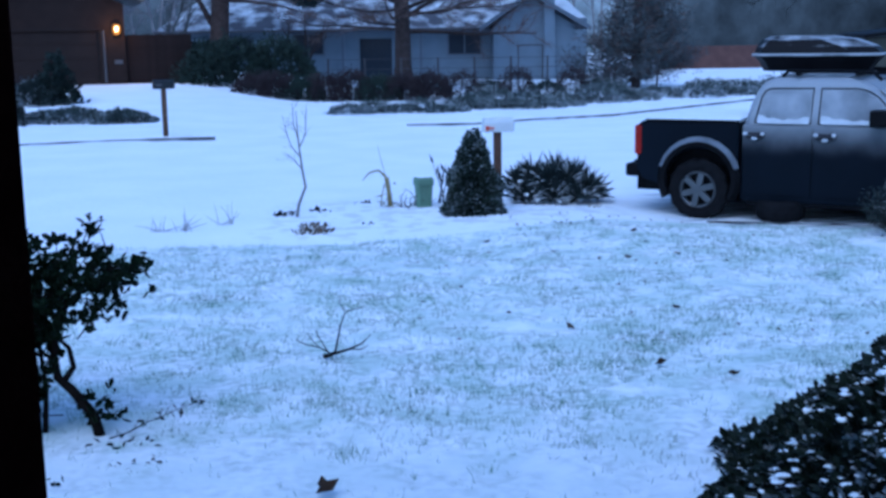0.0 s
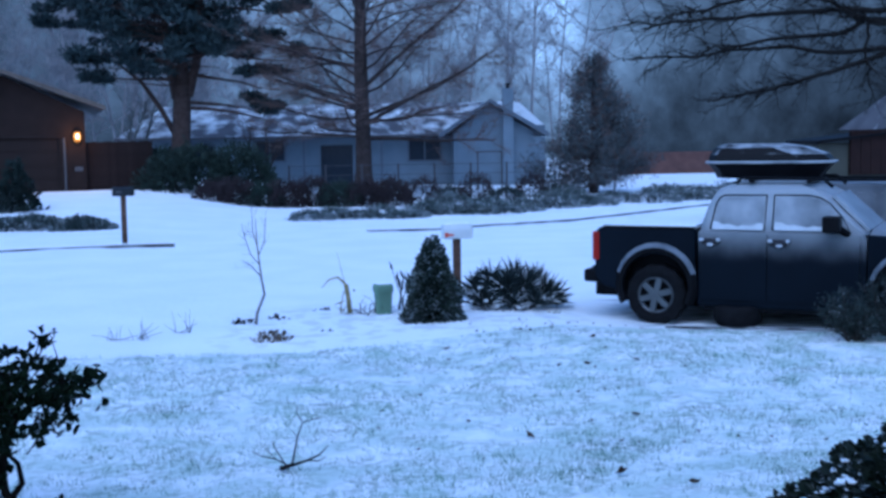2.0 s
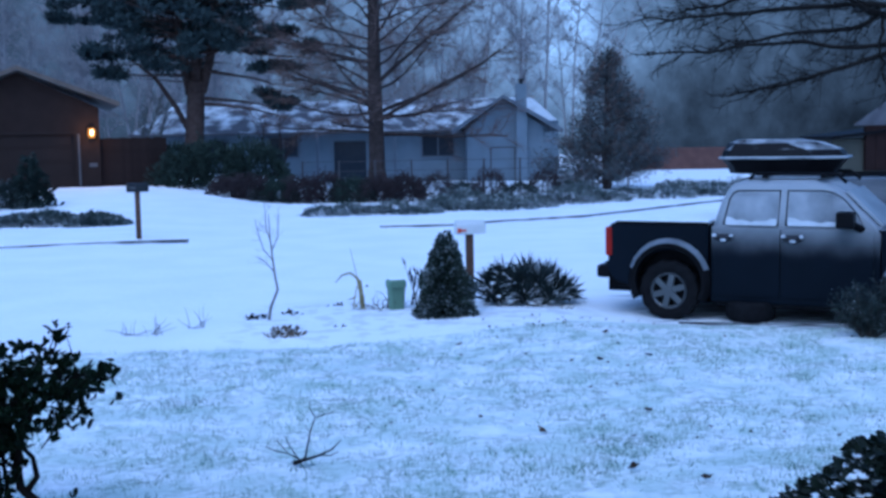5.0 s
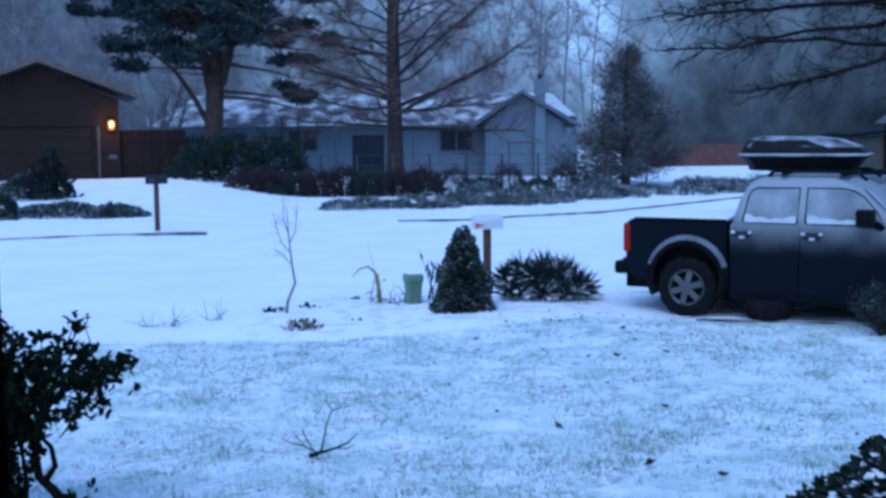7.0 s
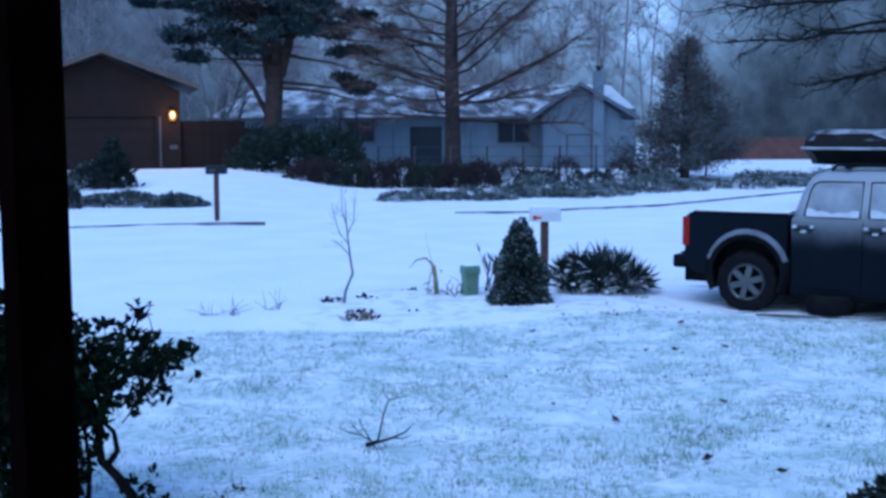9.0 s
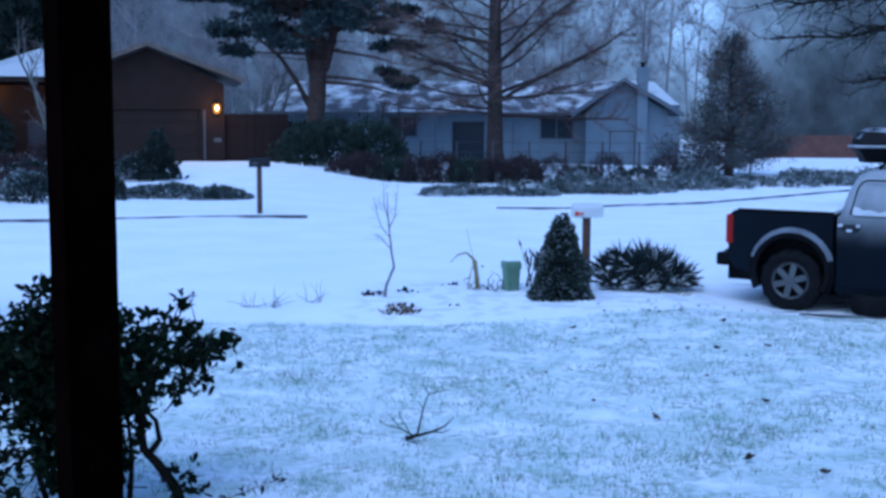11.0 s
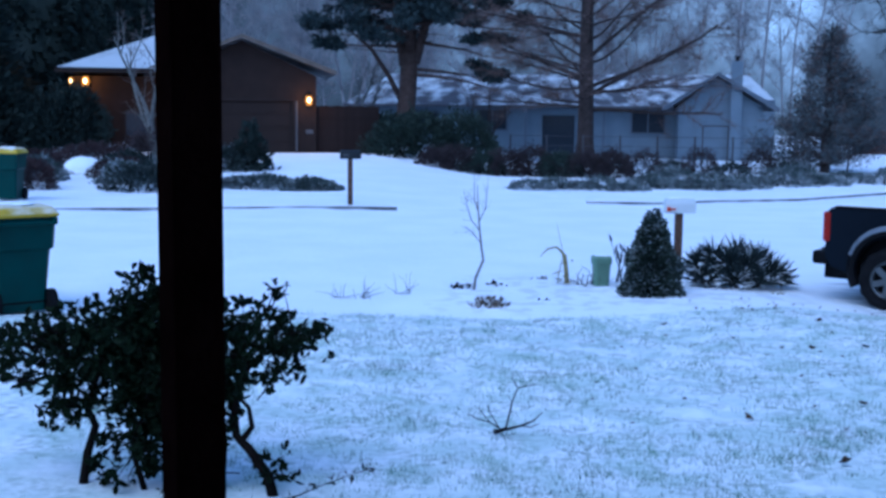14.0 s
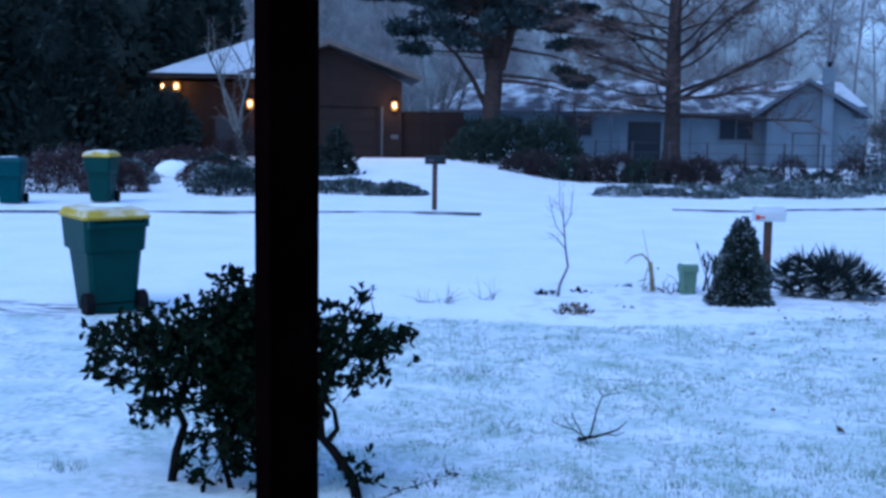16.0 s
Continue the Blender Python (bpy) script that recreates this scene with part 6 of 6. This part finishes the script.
# ---- shrub by the porch post ----
def build_porch_shrub():
    rng = random.Random(17)
    t = thing("broadleaf_shrub", pose(-2.75, 6.9, 0), "leggy dark broadleaf evergreen shrub with twisted stems", "shrub")
    st = Geo()
    stems = (
        ([(-0.60, 0, -0.05), (-0.56, 0, 0.2), (-0.50, 0, 0.38), (-0.56, 0, 0.50), (-0.52, 0.02, 0.62), (-0.42, 0.02, 0.85)], 0.032),
        ([(0.66, 0.0, -0.05), (0.62, 0.0, 0.12), (0.50, 0, 0.28), (0.42, 0, 0.36), (0.40, 0.02, 0.50), (0.43, 0, 0.62), (0.52, 0, 0.85)], 0.036),
        ([(0.46, 0, 0.34), (0.52, 0, 0.42), (0.50, 0, 0.54), (0.42, 0, 0.62)], 0.022),
        ([(0.0, 0.1, -0.05), (-0.05, 0.1, 0.3), (0.08, 0.1, 0.6), (0.02, 0.08, 1.0)], 0.028),
        ([(-0.15, -0.05, -0.05), (-0.24, -0.05, 0.25), (-0.14, -0.05, 0.55), (-0.22, 0, 0.95)], 0.022),
        ([(0.30, 0.05, -0.05), (0.33, 0.05, 0.3), (0.30, 0.05, 0.6)], 0.02),
    )
    for pts, r in stems:
        st.tube(pts, [r * (1 - 0.5 * i / (len(pts) - 1)) for i in range(len(pts))], 7)
    part("branching", st, M_STEM, t, smooth=True)
    tips, fo, tw = [], Geo(), Geo()
    # clouds of foliage: centre, radii, sprigs
    clouds = (
        ((-0.70, 0, 0.82), (0.44, 0.32, 0.27), 165), ((-0.35, 0.05, 0.86), (0.44, 0.36, 0.30), 230), ((0.0, 0.1, 0.80), (0.40, 0.36, 0.42), 380),
        ((0.46, 0.0, 0.90), (0.38, 0.32, 0.28), 150), ((0.72, 0, 0.92), (0.28, 0.22, 0.2), 55), ((-0.20, 0, 1.18), (0.25, 0.2, 0.2), 60), ((0.12, 0.0, 1.2), (0.2, 0.2, 0.16), 34),
        ((-0.02, 0.05, 0.5), (0.36, 0.3, 0.34), 290), ((-0.66, 0, 0.50), (0.20, 0.2, 0.13), 45), ((-0.08, 0, 0.18), (0.42, 0.3, 0.22), 90), ((0.24, 0.0, 0.5), (0.16, 0.2, 0.30), 90),
        ((0.66, 0, 0.16), (0.22, 0.2, 0.14), 16), ((-1.0, 0, 0.88), (0.25, 0.2, 0.14), 28), ((0.72, 0, 1.18), (0.1, 0.1, 0.14), 5), ((0.98, 0, 1.02), (0.10, 0.1, 0.08), 7))
    anchor = [Vector(p) for pts, _ in stems for p in pts if p[2] > 0.08]
    leaf_at = []
    for c, r, n in clouds:
        for _ in range(n):
            u = rand_unit(rng)
            k = 1.14 * rng.random() ** 0.45
            p = Vector(c) + Vector((u.x * r[0], u.y * r[1], u.z * r[2])) * k
            if p.z < 0.03:
                continue
            a = min(anchor, key=lambda q: (q - p).length + max(0, q.z - p.z))
            d = (p - a)
            if d.length > 0.12:
                q = a.lerp(p, 0.5 if d.length < 0.4 else 0.62) + rand_unit(rng) * 0.02
                if rng.random() < 0.55:
                    tw.tube([q, q.lerp(p, 0.55) + rand_unit(rng) * 0.015, p], [0.005, 0.004, 0.002], 4, cap=False)
            d = (d.normalized() * 0.6 + rand_unit(rng, 0.2)).normalized()
            for _ in range(rng.randint(4, 8)):
                leaf_at.append((p + rand_unit(rng) * 0.022, (d * 0.5 + rand_unit(rng)).normalized(), rand_unit(rng, 0.9)))
    for pts in ([(0.78, 0, 1.0), (0.76, 0, 1.15), (0.72, 0, 1.3)], [(0.7, 0, 1.0), (0.85, 0, 1.03), (0.98, 0, 1.04)], [(-0.7, 0, 0.85), (-1.0, 0, 0.88), (-1.2, 0, 0.9)], [(-0.2, 0, 1.0), (-0.24, 0, 1.2), (-0.3, 0, 1.36)]):
        tw.tube(pts, [0.006, 0.005, 0.002], 4)
    one = Geo()
    one.oval((0, 0, 0), (0, 1, 0), (0, 0, 1), 1.0, 0.56, 0.15)
    leaf_me = one.mesh("leaf", M_LEAF)
    rng.shuffle(leaf_at)
    for k, (p, d, up) in enumerate(leaf_at):
        ln = rng.uniform(0.042, 0.078)
        if k < 260:
            s = d.cross(up).normalized()
            nrm = s.cross(d)
            m = Matrix(((s.x, d.x, nrm.x, p.x), (s.y, d.y, nrm.y, p.y), (s.z, d.z, nrm.z, p.z), (0, 0, 0, 1))) @ Matrix.Diagonal((ln, ln, ln, 1))
            part("leaf", leaf_me, None, t, at=m)
        else:
            fo.oval(p, d, up, ln, ln * 0.56, 0.15)
    part("twig_spray", tw, M_STEM, t)
    tagged(part("foliage", fo, M_LEAF, t, "dark glossy leaves"), kind="stuff")
    # fallen twigs and leaves at its foot
    for x, y, sd in ((-1.75, 6.35, 1), (-2.2, 6.0, 2), (-1.9, 6.7, 3)):
        litter("fallen_sprig", pose(x, y, height(x, y)), "dark fallen sprig with leaves on the snow", 200 + sd, (0.2, 0.14, 0.03), 16, M_LEAF, 0.055, 0)
    g = Geo()
    q = limb(g, rng, (0, 0, 0.0), (1, 0.25, 0.16), 0.55, 0.005, 5, 0.08, 0.0, 5)
    tws = thing("creeping_sprig", pose(-2.0, 6.75, 0.02), "thin creeping shrub runner above the snow", "branch")
    spray(g, rng, q, 10, 0.08, 0.003)
    part("stem", g, M_STEM, tws)
    g = Geo()
    for p in q[2:]:
        for _ in range(7):
            g.leaf(p + rand_unit(rng) * 0.02, rand_unit(rng), rand_unit(rng, 1), 0.045, 0.02)
    part("foliage", g, M_LEAF, tws)


build_porch_shrub()


def build_snowy_hedge():
    rng = random.Random(18)
    t = thing("snowy_hedge", pose(3.2, 5.3, 0), "low dark evergreen hedge laden with clots of snow", "hedge")
    fo, sn, st = Geo(), Geo(), Geo()
    R, H = 1.90, 1.33
    for _ in range(16):
        a = rng.uniform(0, 6.28)
        limb(st, rng, (0.3 * math.cos(a), 0.3 * math.sin(a), 0), (math.cos(a), math.sin(a), 0.5), 0.9, 0.02, 5, 0.15)

    def top(a, d):
        lump = 1 + 0.26 * noise.noise((math.cos(a) * d * 4, math.sin(a) * d * 4, 1.0)) + 0.14 * noise.noise((math.cos(a) * d * 10, math.sin(a) * d * 10, 6.0))
        out = R * d * (1 + 0.16 * noise.noise((math.cos(a) * 3.5, math.sin(a) * 3.5, 9.0)))
        return Vector((out * math.cos(a), out * math.sin(a), H * (1 - d ** 1.25) * lump))
    for _ in range(5200):
        a, d = rng.uniform(0, 6.28), rng.random() ** 0.5 * (1 + 0.06 * rng.random())
        p = top(a, min(d, 1.04)) - Vector((0, 0, rng.choice((0.0, 0.0, 0.16)) + abs(rng.gauss(0, 0.05))))
        p.z = max(p.z, 0.02)
        out = Vector((math.cos(a), math.sin(a), 0.5))
        for _ in range(6):
            fo.oval(p + rand_unit(rng) * 0.035, (out + rand_unit(rng) * 0.9), rand_unit(rng, 1.5), rng.uniform(0.05, 0.085), 0.040, 0.12)
    for _ in range(4200):
        a, d = rng.uniform(0, 6.28), rng.random() ** 0.5
        if noise.noise((math.cos(a) * d * 9, math.sin(a) * d * 9, 4.0)) < 0.03:
            continue
        p = top(a, d) + Vector((rng.gauss(0, 0.02), rng.gauss(0, 0.02), 0.012))
        sz = rng.uniform(0.008, 0.026)
        sn.blob(p, (sz * rng.uniform(0.7, 1.9), sz * rng.uniform(0.7, 1.7), sz * rng.uniform(0.25, 0.5)), 6, 4, 0.42, rng)
    part("branching", st, M_STEM, t)
    part("foliage", fo, M_HEDGE, t)
    tagged(part("snow", sn, M_SNOW, t, "clots of snow resting on the leaves", smooth=True), kind="stuff")


build_snowy_hedge()
